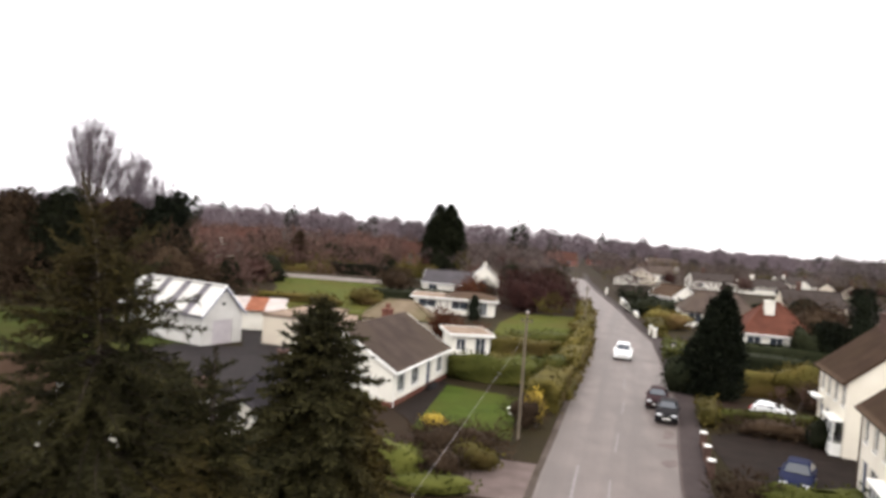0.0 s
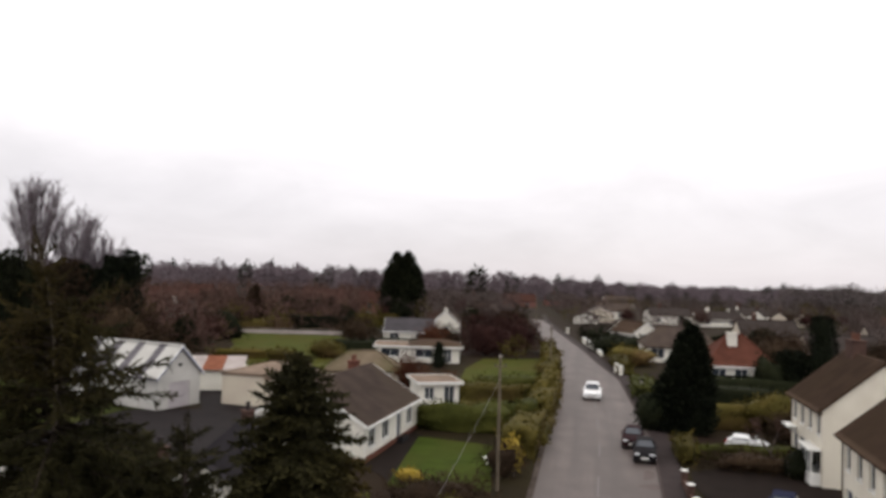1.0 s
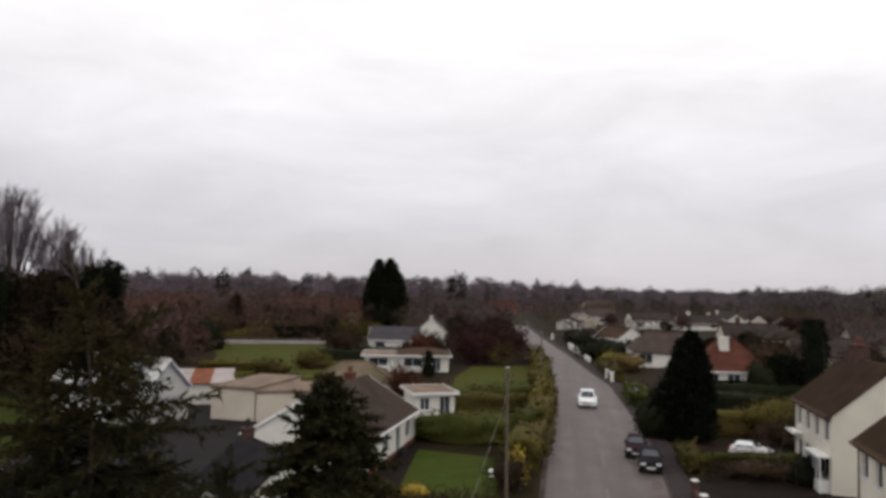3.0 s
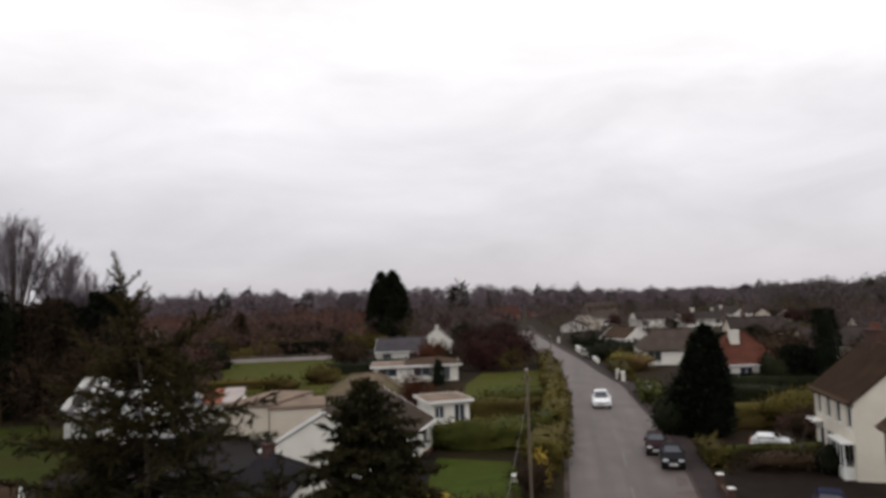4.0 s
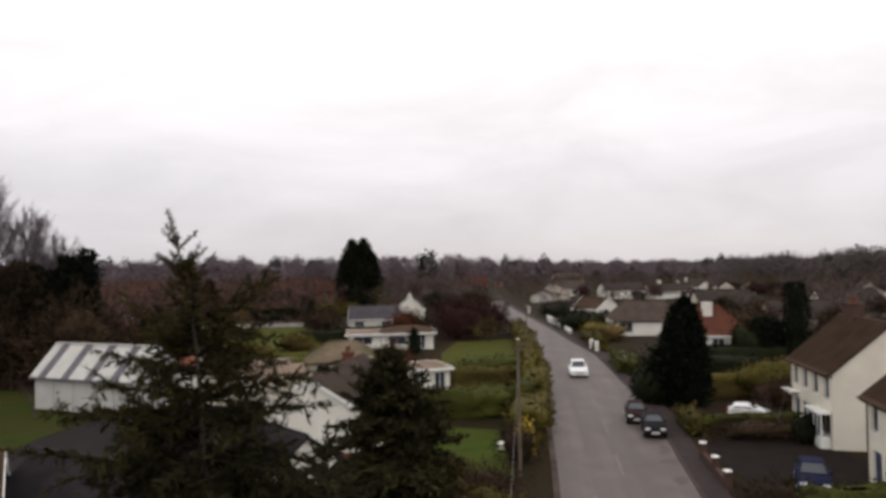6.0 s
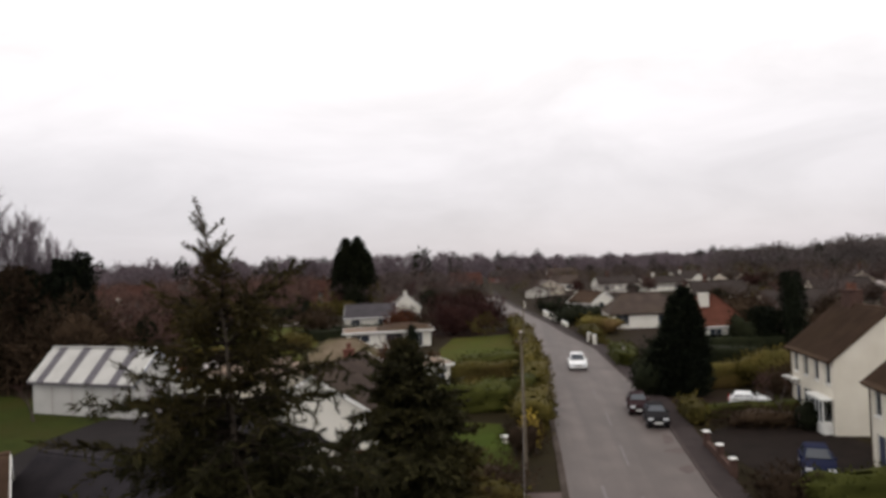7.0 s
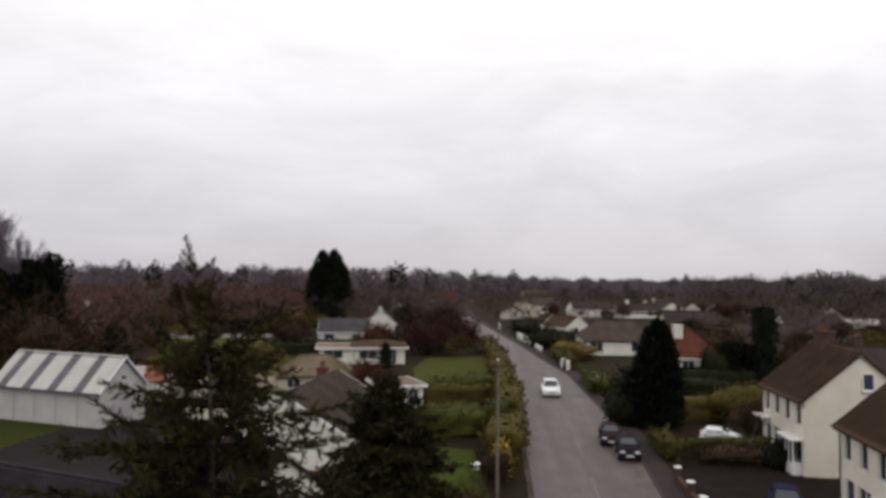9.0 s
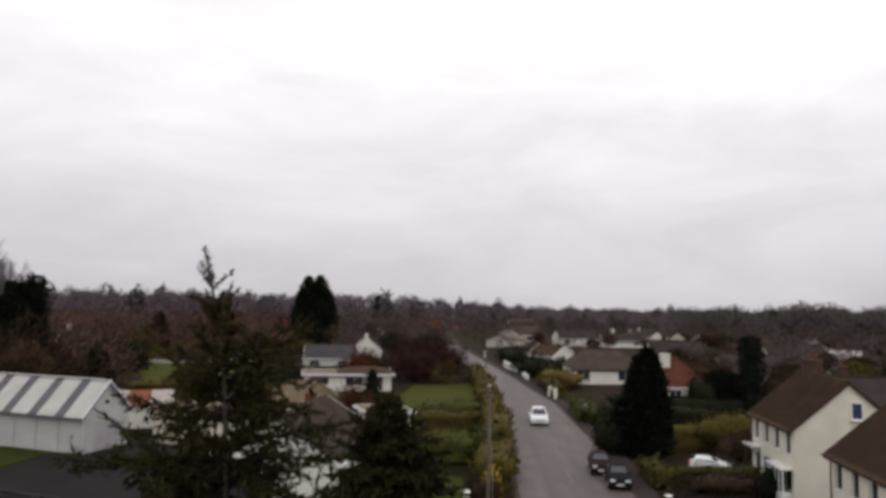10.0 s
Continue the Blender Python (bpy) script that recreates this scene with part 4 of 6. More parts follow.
# ---------- vehicles ----------
def car(name, label, m, paint, length=4.2, width=1.74, height=1.45, estate=False, plate_front=True):
    """Front towards local +x, wheels on z 0."""
    ob = thing(name, m, label, "car")
    a, h, w = length / 2, height, width / 2
    bm = bmesh.new()
    prof = [(-a, 0.32), (-a + 0.04, 0.72), (-a + 0.18, 0.90), (-a * 0.5, 0.95), (a * 0.38, 0.93), (a * 0.80, 0.80), (a - 0.05, 0.66), (a, 0.40), (a - 0.08, 0.22), (-a + 0.1, 0.22)]
    prism(bm, [(x, -w, z) for x, z in prof], (0, 2 * w, 0))
    bmesh.ops.bevel(bm, geom=list(bm.edges), offset=0.07, segments=2, affect="EDGES")
    part("body", bm, paint, ob, smooth=False)
    rear_top = -a + 0.42 if estate else -a * 0.62
    lo = [(-a + 0.16, w - 0.08), (a * 0.40, w - 0.08)]
    hi = [(rear_top, w - 0.26), (a * 0.02, w - 0.26)]
    bm = bmesh.new()
    q = [bm.verts.new((lo[0][0], -lo[0][1], 0.9)), bm.verts.new((lo[1][0], -lo[1][1], 0.9)), bm.verts.new((lo[1][0], lo[1][1], 0.9)), bm.verts.new((lo[0][0], lo[0][1], 0.9)),
         bm.verts.new((hi[0][0], -hi[0][1], h)), bm.verts.new((hi[1][0], -hi[1][1], h)), bm.verts.new((hi[1][0], hi[1][1], h)), bm.verts.new((hi[0][0], hi[0][1], h))]
    for f in ((0, 3, 2, 1), (4, 5, 6, 7), (0, 1, 5, 4), (1, 2, 6, 5), (2, 3, 7, 6), (3, 0, 4, 7)):
        bm.faces.new([q[i] for i in f])
    bmesh.ops.bevel(bm, geom=list(bm.edges), offset=0.05, segments=2, affect="EDGES")
    part("cabin", bm, paint, ob)

    def glaze(name, four, depth):
        bm = bmesh.new()
        prism(bm, four, depth)
        part(name, bm, "glass", ob, "dark car glass")

    def mixp(p, q, s):
        return tuple(p[i] + (q[i] - p[i]) * s for i in range(3))
    for sg in (-1, 1):
        b0, b1 = (lo[0][0] + 0.25, sg * (lo[0][1] + 0.004), 0.93), (lo[1][0] - 0.22, sg * (lo[1][1] + 0.004), 0.93)
        t0, t1 = (hi[0][0] + 0.1, sg * (hi[0][1] + 0.03), h - 0.1), (hi[1][0] - 0.05, sg * (hi[1][1] + 0.03), h - 0.1)
        glaze("side_window", [mixp(b0, b1, 0.0), mixp(b0, b1, 0.48), mixp(t0, t1, 0.47), t0], (0, sg * 0.012, 0))
        glaze("side_window", [mixp(b0, b1, 0.52), b1, t1, mixp(t0, t1, 0.53)], (0, sg * 0.012, 0))
    glaze("windscreen", [(lo[1][0] - 0.04, -lo[1][1] + 0.1, 0.95), (lo[1][0] - 0.04, lo[1][1] - 0.1, 0.95), (hi[1][0] + 0.05, hi[1][1] - 0.06, h - 0.07), (hi[1][0] + 0.05, -hi[1][1] + 0.06, h - 0.07)], (0.03, 0, 0.02))
    glaze("rear_window", [(lo[0][0] + 0.03, -lo[0][1] + 0.12, 0.98), (lo[0][0] + 0.03, lo[0][1] - 0.12, 0.98), (hi[0][0] - 0.03, hi[0][1] - 0.06, h - 0.08), (hi[0][0] - 0.03, -hi[0][1] + 0.06, h - 0.08)], (-0.03, 0, 0.02))
    for x in (-a * 0.62, a * 0.62):
        for sg in (-1, 1):
            bm = bmesh.new()
            tube(bm, (x, sg * (w - 0.2), 0.31), (x, sg * (w + 0.005), 0.31), 0.31, 0.30, 18)
            wheel = part("wheel", bm, "rubber", ob)
            bm = bmesh.new()
            tube(bm, (x, sg * (w - 0.02), 0.31), (x, sg * (w + 0.018), 0.31), 0.20, 0.18, 14)
            part("rim", bm, "rim", wheel)
    for sg in (-1, 1):
        part("headlight", boxed((a - 0.14, sg * (w - 0.26) - 0.17, 0.58), (a - 0.0, sg * (w - 0.26) + 0.17, 0.72), None, 0.03), "lamp", ob)
        part("tail_light", boxed((-a - 0.01, sg * (w - 0.16) - 0.1, 0.6), (-a + 0.14, sg * (w - 0.16) + 0.1, 0.84), None, 0.03), "redlamp", ob)
        part("door_mirror", boxed((a * 0.30, sg * (w + 0.02) - 0.08, 0.92), (a * 0.30 + 0.12, sg * (w + 0.02) + 0.08, 1.04), None, 0.03), paint, ob)
    part("number_plate", boxed((a - 0.03, -0.26, 0.36), (a + 0.012, 0.26, 0.47)), "plate", ob)
    part("number_plate", boxed((-a - 0.012, -0.26, 0.48), (-a + 0.05, 0.26, 0.60)), "plate", ob)
    part("grille", boxed((a - 0.03, -0.42, 0.52), (a + 0.004, 0.42, 0.60)), "dark", ob)
    return ob


# ---------- ground and road ----------
LEFT = [(-60, -13.0), (-10, -0.8), (10, 3.8), (24, 7.0), (30, 8.5), (43, 11.6), (57, 15.0), (77, 18.9), (95, 21.8), (112, 24.3), (132, 27.2), (160, 30.6), (200, 35.6), (260, 44.0), (400, 66.0)]
RIGHT = [(-60, -4.0), (-10, 8.2), (10, 12.6), (24, 15.9), (30, 17.6), (43, 21.4), (57, 24.4), (77, 28.5), (95, 30.3), (112, 32.4), (132, 34.3), (160, 37.0), (200, 41.4), (260, 50.6), (400, 72.5)]


def edge(table, y):
    return float(np.interp(y, [r[0] for r in table], [r[1] for r in table]))


def ribbon(name, f0, f1, y0, y1, z, mat, label, step=4.0, thick=0.05, category="road"):
    ys = np.arange(y0, y1 + 0.01, step)
    bm = bmesh.new()
    rows = [[bm.verts.new((x, y, zz)) for x, zz in ((f0(y), z - thick), (f0(y), z), (f1(y), z), (f1(y), z - thick))] for y in ys]
    for a, b in zip(rows, rows[1:]):
        for i in range(3):
            bm.faces.new((a[i], a[i + 1], b[i + 1], b[i]))
    bm.faces.new(rows[0])
    bm.faces.new(rows[-1])
    return tagged(new(name, finish(name, bm, mat)), label, category, kind="structure")


bm = bmesh.new()
cells = sorted({*range(-400, 401, 40), *range(-2600, -400, 220), *range(460, 2700, 220)})
grid = [[bm.verts.new((x, y, 0.0 if math.hypot(x, y) < 160 else 0.5 * noise.noise(Vector((x, y, 0)) * 0.004))) for x in cells] for y in cells]
for i in range(len(cells) - 1):
    for j in range(len(cells) - 1):
        bm.faces.new((grid[i][j], grid[i][j + 1], grid[i + 1][j + 1], grid[i + 1][j]))
tagged(new("ground", finish("ground", bm, "ground")), "rough winter grass and bare soil between the gardens", "ground", kind="structure")

PATH_L, PATH_R = 0.35, 1.5
ribbon("road", lambda y: edge(LEFT, y) + PATH_L, lambda y: edge(RIGHT, y) - PATH_R, -60, 400, 0.03, "asphalt", "worn grey asphalt road bending away between hedges")
ribbon("pavement", lambda y: edge(LEFT, y), lambda y: edge(LEFT, y) + PATH_L - 0.13, -60, 240, 0.07, "verge", "narrow dirty footpath below the hedge", thick=0.07, category="pavement")
ribbon("pavement", lambda y: edge(RIGHT, y) - PATH_R + 0.13, lambda y: edge(RIGHT, y), -60, 240, 0.12, "patch", "dark tarmac footpath beside the road", thick=0.12, category="pavement")
ribbon("kerb", lambda y: edge(LEFT, y) + PATH_L - 0.13, lambda y: edge(LEFT, y) + PATH_L, -60, 240, 0.075, "verge", "grey concrete kerb along the road", thick=0.12, category="kerb")
ribbon("kerb", lambda y: edge(RIGHT, y) - PATH_R, lambda y: edge(RIGHT, y) - PATH_R + 0.13, -60, 240, 0.125, "kerb", "grey concrete kerb along the road", thick=0.12, category="kerb")


def middle(y):
    return (edge(LEFT, y) + PATH_L + edge(RIGHT, y) - PATH_R) / 2


for y in range(2, 130, 9):
    ribbon("road_marking", lambda q: middle(q) - 0.06, lambda q: middle(q) + 0.06, y, y + 4, 0.034, "line", "worn white centre line dash", 2.0, 0.003, "road marking")

for k, (px, py, ln, wd, turn) in enumerate(((16.6, 33.6, 2.2, 0.9, 70), (15.9, 31.0, 1.2, 1.3, 40), (17.9, 40.0, 6.0, 1.3, 74), (14.9, 27.6, 1.6, 0.7, 60))):
    c, d = math.cos(radians(turn)), math.sin(radians(turn))
    rim = [(math.cos(a) * ln / 2 * (1 + 0.22 * math.sin(3 * a + k)), math.sin(a) * wd / 2 * (1 + 0.3 * math.cos(2 * a + k))) for a in (i * math.pi / 8 for i in range(16))]
    bm = bmesh.new()
    prism(bm, [(px + c * u - d * v, py + d * u + c * v, 0.0301) for u, v in rim], (0, 0, 0.0035))
    tagged(new("road_patch", finish("road_patch", bm, "stain")), "dark stained repair in the worn asphalt", "road patch", kind="structure")

ribbon("road_marking", lambda q: edge(LEFT, q) + 2.05, lambda q: edge(LEFT, q) + 2.2, 4, 26, 0.034, "line", "pale worn joint along the road edge", 2.0, 0.003, "road marking")
sheet("lawn", [(0.4, 30.2), (6.3, 29.6), (7.6, 40.6), (2.3, 43.0)], 0.03, "lawn", "mown green front lawn of the bungalow", "lawn")
sheet("lawn", [(-62, 34), (-25.6, 30), (-24.4, 44.5), (-22.5, 51.1), (-19.6, 51.4), (-29, 60), (-36, 66), (-75, 62)], 0.02, "field", "green grass field beside the white shed", "lawn")
sheet("lawn", [(7.0, 72), (15.5, 69), (19.5, 84), (22, 98), (12, 96), (8.5, 84)], 0.02, "meadow", "rough green garden beside the flat roofed house", "lawn")
sheet("lawn", [(-24, 80), (-6, 76), (-9, 112), (-12, 130), (-36, 132), (-28, 108)], 0.02, "meadow", "rough green back garden among hedges", "lawn")
sheet("yard", [(-25.5, 30), (-9.5, 24), (-9.2, 50), (-12, 66), (-21, 66), (-16.5, 52), (-19.5, 51.2), (-22.4, 51.0), (-24.3, 44.5)], 0.025, "tarmac", "dark tarmac yard between shed and bungalow", "yard")
sheet("driveway", [(-1.0, 34.5), (0.6, 31), (2.6, 43.2), (1.7, 45.2)], 0.025, "gravel", "dark gravel path along the bungalow front", "driveway")
sheet("driveway", [(17.6, 22.5), (26.5, 22), (27.2, 33.5), (24.0, 36.5), (19.6, 34.6), (18.6, 31.4)], 0.025, "gravel", "dark gravel drive in front of the white houses", "driveway")
sheet("driveway", [(2.6, 20.6), (6.2, 20.2), (7.4, 25.6), (3.4, 26.4)], 0.025, "concrete", "pale concrete driveway apron by the road", "driveway")

# ---------- buildings on the side of the lawn ----------
house("bungalow", "white rendered bungalow with grey-brown tiled roof", pose(-1.25, 34.9, 0, 0, 0, 73), 11.6, 8.0, 2.5, 4.8, "render", "tilegrey",
      {"front": [(0.9, 0.75, 1.35, 1.45), (3.5, 0.75, 1.5, 1.45), (8.9, 0.75, 1.4, 1.35)], "back": [(2, 0.9, 1.3, 1.2), (6, 0.9, 1.3, 1.2)]},
      chimneys=[(8.6, 4.3, 0.9, 0.6, 4.2, 5.4, "brick", 2)], plinth="brick", seed=3, doors={"front": [(6.6, 0.0, 0.95, 2.1)]})

flat_building("annex", "low white building with flat grey felt roof", pose(2.4, 53.9, 0, 0, 0, 12), 3.6, 4.6, 2.3, "render", "felt",
              {"front": [(0.4, 0.9, 0.9, 1.1), (2.2, 0.5, 1.0, 1.6)], "right": [(0.6, 0.9, 1.2, 1.2)]})
flat_building("bungalow", "white flat roofed bungalow with dark windows", pose(-3.6, 89.6, 0, 0, 0, -1), 11.6, 7.0, 2.1, "render", "felt",
              {"front": [(0.6, 0.8, 2.6, 1.1), (5.4, 0.7, 2.4, 1.2), (9.4, 0.1, 1.1, 1.9)]}, over=0.5)
flat_house = [o for o in scene.objects if o.name.startswith("bungalow") and o.parent is None][-1]
bm = bmesh.new()
low = [bm.verts.new(p) for p in ((4.2, -0.35, 2.27), (12.1, -0.35, 2.27), (12.1, 7.3, 2.27), (4.2, 7.3, 2.27))]
top = [bm.verts.new((6.8, 3.5, 3.05)), bm.verts.new((9.6, 3.5, 3.05))]
for f in ((low[0], low[1], top[1], top[0]), (low[1], low[2], top[1]), (low[2], low[3], top[0], top[1]), (low[3], low[0], top[0]), (low[3], low[2], low[1], low[0])):
    bm.faces.new(f)
part("pitched_roof", bm, "tilebrown", flat_house, "low brown pitched roof section")
house("house", "white house with a low grey slate roof", pose(-4.2, 121, 0, 0, 0, -4), 9.2, 9, 1.95, 3.95, "render", "slatepale", {"front": [(1.2, 0.6, 1.6, 1.0), (6, 0.6, 1.6, 1.0)]}, seed=4, step=0.5, tile=1.6)
house("house", "white gable fronted house behind the grey roof", pose(10.2, 128, 0, 0, 0, 86), 9, 5.5, 3.0, 5.4, "render", "tilebrown", {"left": [(1.8, 1.2, 1.4, 1.3)]}, seed=5, fine=False, chimneys=[(2, 2.75, 0.8, 0.6, 4.6, 6.0, "render", 1)])


def ribbed(x, width, y, z, ribs):
    """The cross-section of a ribbed roof sheet at its lower edge."""
    top = []
    for r in range(ribs):
        c = x + width * (r + 0.5) / ribs
        top += [(c - 0.05, y, z + 0.05), (c - 0.03, y, z + 0.08), (c + 0.03, y, z + 0.08), (c + 0.05, y, z + 0.05)]
    return [(x + width, y, z), (x, y, z), (x, y, z + 0.05)] + top + [(x + width, y, z + 0.05)]


def sheet_shed():
    """White sheet-clad shed: panelled walls, ribbed roof with grey strips, roller door in the gable."""
    L, W, eave, ridge = 11.3, 4.7, 3.0, 5.3
    ob = thing("shed", pose(-19.8, 50.6, 0, 0, 0, 151), "long white sheet-clad shed with grey roof strips", "shed")
    # local x runs away along the long side, local y points to the viewer's side, so the body lies at negative y
    t = 0.12
    n = 5
    for i in range(n):
        part("wall_panel", boxed((L * i / n + 0.002, -t, 0), (L * (i + 1) / n - 0.002, 0, eave)), "sheet", ob)
        part("wall_panel", boxed((L * i / n + 0.002, -W, 0), (L * (i + 1) / n - 0.002, -W + t, eave)), "sheet", ob)
    for i in range(1, n):
        part("seam_strip", boxed((L * i / n - 0.05, 0.0, 0), (L * i / n + 0.05, 0.03, eave)), "greysheet", ob)
    dw, dh = 2.3, 2.2
    y0 = -W / 2 - dw / 2
    bm = bmesh.new()
    box(bm, (0, -W + t, 0), (t, y0, eave))
    box(bm, (0, y0 + dw, 0), (t, -t, eave))
    box(bm, (0, y0, dh), (t, y0 + dw, eave))
    prism(bm, [(0, -W, eave), (0, 0, eave), (0, -W / 2, ridge)], (t, 0, 0))
    part("end_wall", bm, "sheet", ob)
    bm = bmesh.new()
    box(bm, (L - t, -W + t, 0), (L, -t, eave))
    prism(bm, [(L - t, -W, eave), (L - t, 0, eave), (L - t, -W / 2, ridge)], (t, 0, 0))
    part("end_wall", bm, "sheet", ob)
    roller = part("roller_door", boxed((0.07, y0 + 0.01, 0), (0.09, y0 + dw - 0.01, dh)), "doorpaint", ob, "pale grey slatted roller door")
    for k in range(9):
        part("slat", boxed((0.04, y0 + 0.02, dh * k / 9), (0.068, y0 + dw - 0.02, dh * (k + 1) / 9 - 0.02)), "doorpaint", roller)
    part("vent", boxed((-0.03, -W / 2 - 0.22, 3.55), (0.0, -W / 2 + 0.22, 3.8)), "dark", ob)
    o = 0.3
    slope = (ridge - eave) / (W / 2)
    for sg in (0, 1):
        edges = [0.0]
        strips = []
        unit = (L + 0.4) / 13
        for k in range(13):
            a = -0.2 + unit * k
            grey = k % 3 == 2
            wd = unit * (0.55 if grey else 1.0)
            bm = bmesh.new()
            ya, za = (o, eave - o * slope) if sg == 0 else (-W - o, eave - o * slope)
            yb, zb = -W / 2, ridge
            lift = 0.012 if grey else 0.0
            prism(bm, ribbed(a, unit, ya, za + lift, 6), (0, yb - ya, zb - za))
            part("roof_sheet", bm, "sheetgrey" if grey else "sheet", ob, "grey translucent roof strip" if grey else "")
    bm = bmesh.new()
    box(bm, (-0.22, -W / 2 - 0.2, ridge + 0.05), (L + 0.22, -W / 2 + 0.2, ridge + 0.1), None, 0.02)
    part("ridge_cap", bm, "sheet", ob)
    for x in (-0.26, L + 0.21):
        for s in (-1, 1):
            bm = bmesh.new()
            y_e = -W / 2 + s * (W / 2 + o)
            prism(bm, [(x, y_e, eave - o * slope - 0.16), (x, -W / 2, ridge - 0.14), (x, -W / 2, ridge + 0.08), (x, y_e, eave - o * slope + 0.07)], (0.05, 0, 0))
            part("bargeboard", bm, "whitewood", ob)
            bm = bmesh.new()
            prism(bm, [(x - 0.012, y_e, eave - o * slope - 0.20), (x - 0.012, -W / 2, ridge - 0.18), (x - 0.012, -W / 2, ridge - 0.05), (x - 0.012, y_e, eave - o * slope - 0.07)], (0.04, 0, 0))
            part("trim", bm, "bluepaint", ob, "blue painted verge trim")
    part("fascia", boxed((-0.2, o, eave - o * slope - 0.16), (L + 0.2, o + 0.04, eave - o * slope + 0.02)), "sheetgrey", ob)
    return ob


sheet_shed()


def low_shed():
    ob = thing("outbuilding", pose(-22.4, 61.2, 0, 0, 0, 8), "low white outbuilding with patched rusty sheet roof", "outbuilding")
    part("wall", wall(7.0, 2.1, [(1.2, 0.0, 0.9, 1.9)], 0.2, pose(0, 0, 0)), "render", ob)
    door(ob, pose(0, 0, 0), (1.2, 0.0, 0.9, 1.9), "doorpaint")
    part("wall", boxed((0, 0.2, 0), (0.2, 4, 2.1)), "render", ob)
    part("wall", boxed((6.8, 0.2, 0), (7.0, 4, 2.1)), "render", ob)
    part("wall", boxed((0.2, 3.8, 0), (6.8, 4.0, 2.9)), "render", ob)
    for k, mat in enumerate(("greysheet", "greysheet", "greysheet", "rust", "rust", "greysheet", "greysheet")):
        bm = bmesh.new()
        prism(bm, ribbed(k, 1.0, -0.35, 2.06, 5), (0, 4.55, 0.89))
        part("roof_sheet", bm, mat, ob, "rusty red roof sheet" if mat == "rust" else "")


low_shed()
flat_building("outbuilding", "cream walled flat roofed garage block", pose(-15.5, 54.6, 0, 0, 0, -18), 4.2, 9.0, 2.7, "cream", "felt", {}, over=0.1, category="outbuilding", trim="felt")
flat_building("outbuilding", "cream lean-to with flat grey roof behind the bungalow", pose(-11.3, 53.0, 0, 0, 0, 6), 4.6, 6.0, 2.5, "cream", "felt", {}, over=0.1, category="outbuilding", trim="felt")
house("bungalow", "bungalow with a pale mossy hipped roof", pose(-7.5, 65.4, 0, 0, 0, 2), 7.6, 6.0, 2.0, 3.6, "cream", "mossroof", {"front": [(1, 0.6, 1.4, 1.0), (4.8, 0.6, 1.4, 1.0)]}, hip=2.3, barge="mossroof", seed=6)

house("garage", "slate roofed white garage near the yard", pose(-17.3, 23.3, 0, 0, 0, -33), 9.2, 4.2, 2.3, 3.85, "render", "slate", {"front": [(2, 0.9, 1.0, 0.9)]}, barge="slate", chimneys=[(8.7, 2.1, 0.55, 0.55, 3.2, 4.4, "darkbrick", 1, "blackpot")], seed=8, step=0.28, tile=0.6, category="garage")

house("bungalow", "white bungalow with brown tiled roof beside the garage", pose(-22.2, 15.5, 0, 0, 0, 23), 8.0, 7.2, 2.6, 4.55, "render", "tilebrown", {"back": [(1.5, 0.9, 1.4, 1.1)], "right": [(2.5, 0.9, 1.2, 1.1)]}, seed=9)

house("outbuilding", "slate roofed wing with a brick chimney by the bungalow", pose(-9.3, 27.9, 0, 0, 0, -54), 5.0, 4.6, 2.2, 3.85, "render", "slate", {"front": [(2.2, 0.9, 1.0, 0.9)]}, barge="slate", chimneys=[(0.45, 2.3, 0.55, 0.5, 3.3, 4.4, "darkbrick", 1, "blackpot")], seed=10, step=0.28, tile=0.6, category="outbuilding")

# ---------- white houses across the road ----------
white_house = {"front": [(0.5, 3.0, 0.8, 1.4), (2.3, 3.0, 0.8, 1.4), (4.1, 3.0, 0.8, 1.4), (5.9, 3.0, 0.8, 1.4), (2.0, 0.7, 1.4, 1.4), (4.75, 0.75, 2.0, 1.35)], "back": [(1.2, 3.2, 1.2, 1.2), (5.0, 3.2, 1.2, 1.2)]}


def bay(parent, x0, x1, y, z0, z1):
    """A shallow white bay: apron below, posts, panes and a flat lid."""
    ob = part("bay_window", boxed((x0, y, 0), (x1, -0.003, z0), None, 0.02), "whitewood", parent)
    part("lid", boxed((x0 - 0.1, y - 0.12, z1), (x1 + 0.1, -0.003, z1 + 0.14), None, 0.02), "whitewood", ob)
    n = 4
    for k in range(n + 1):
        x = x0 + 0.04 + (x1 - x0 - 0.08) * k / n
        part("mullion", boxed((x - 0.04, y, z0), (x + 0.04, y + 0.08, z1)), "whitewood", ob)
    for k in range(n):
        a = x0 + 0.04 + (x1 - x0 - 0.08) * k / n
        part("pane", boxed((a + 0.04, y + 0.03, z0), (a + (x1 - x0 - 0.08) / n - 0.04, y + 0.05, z1)), "glass", ob)


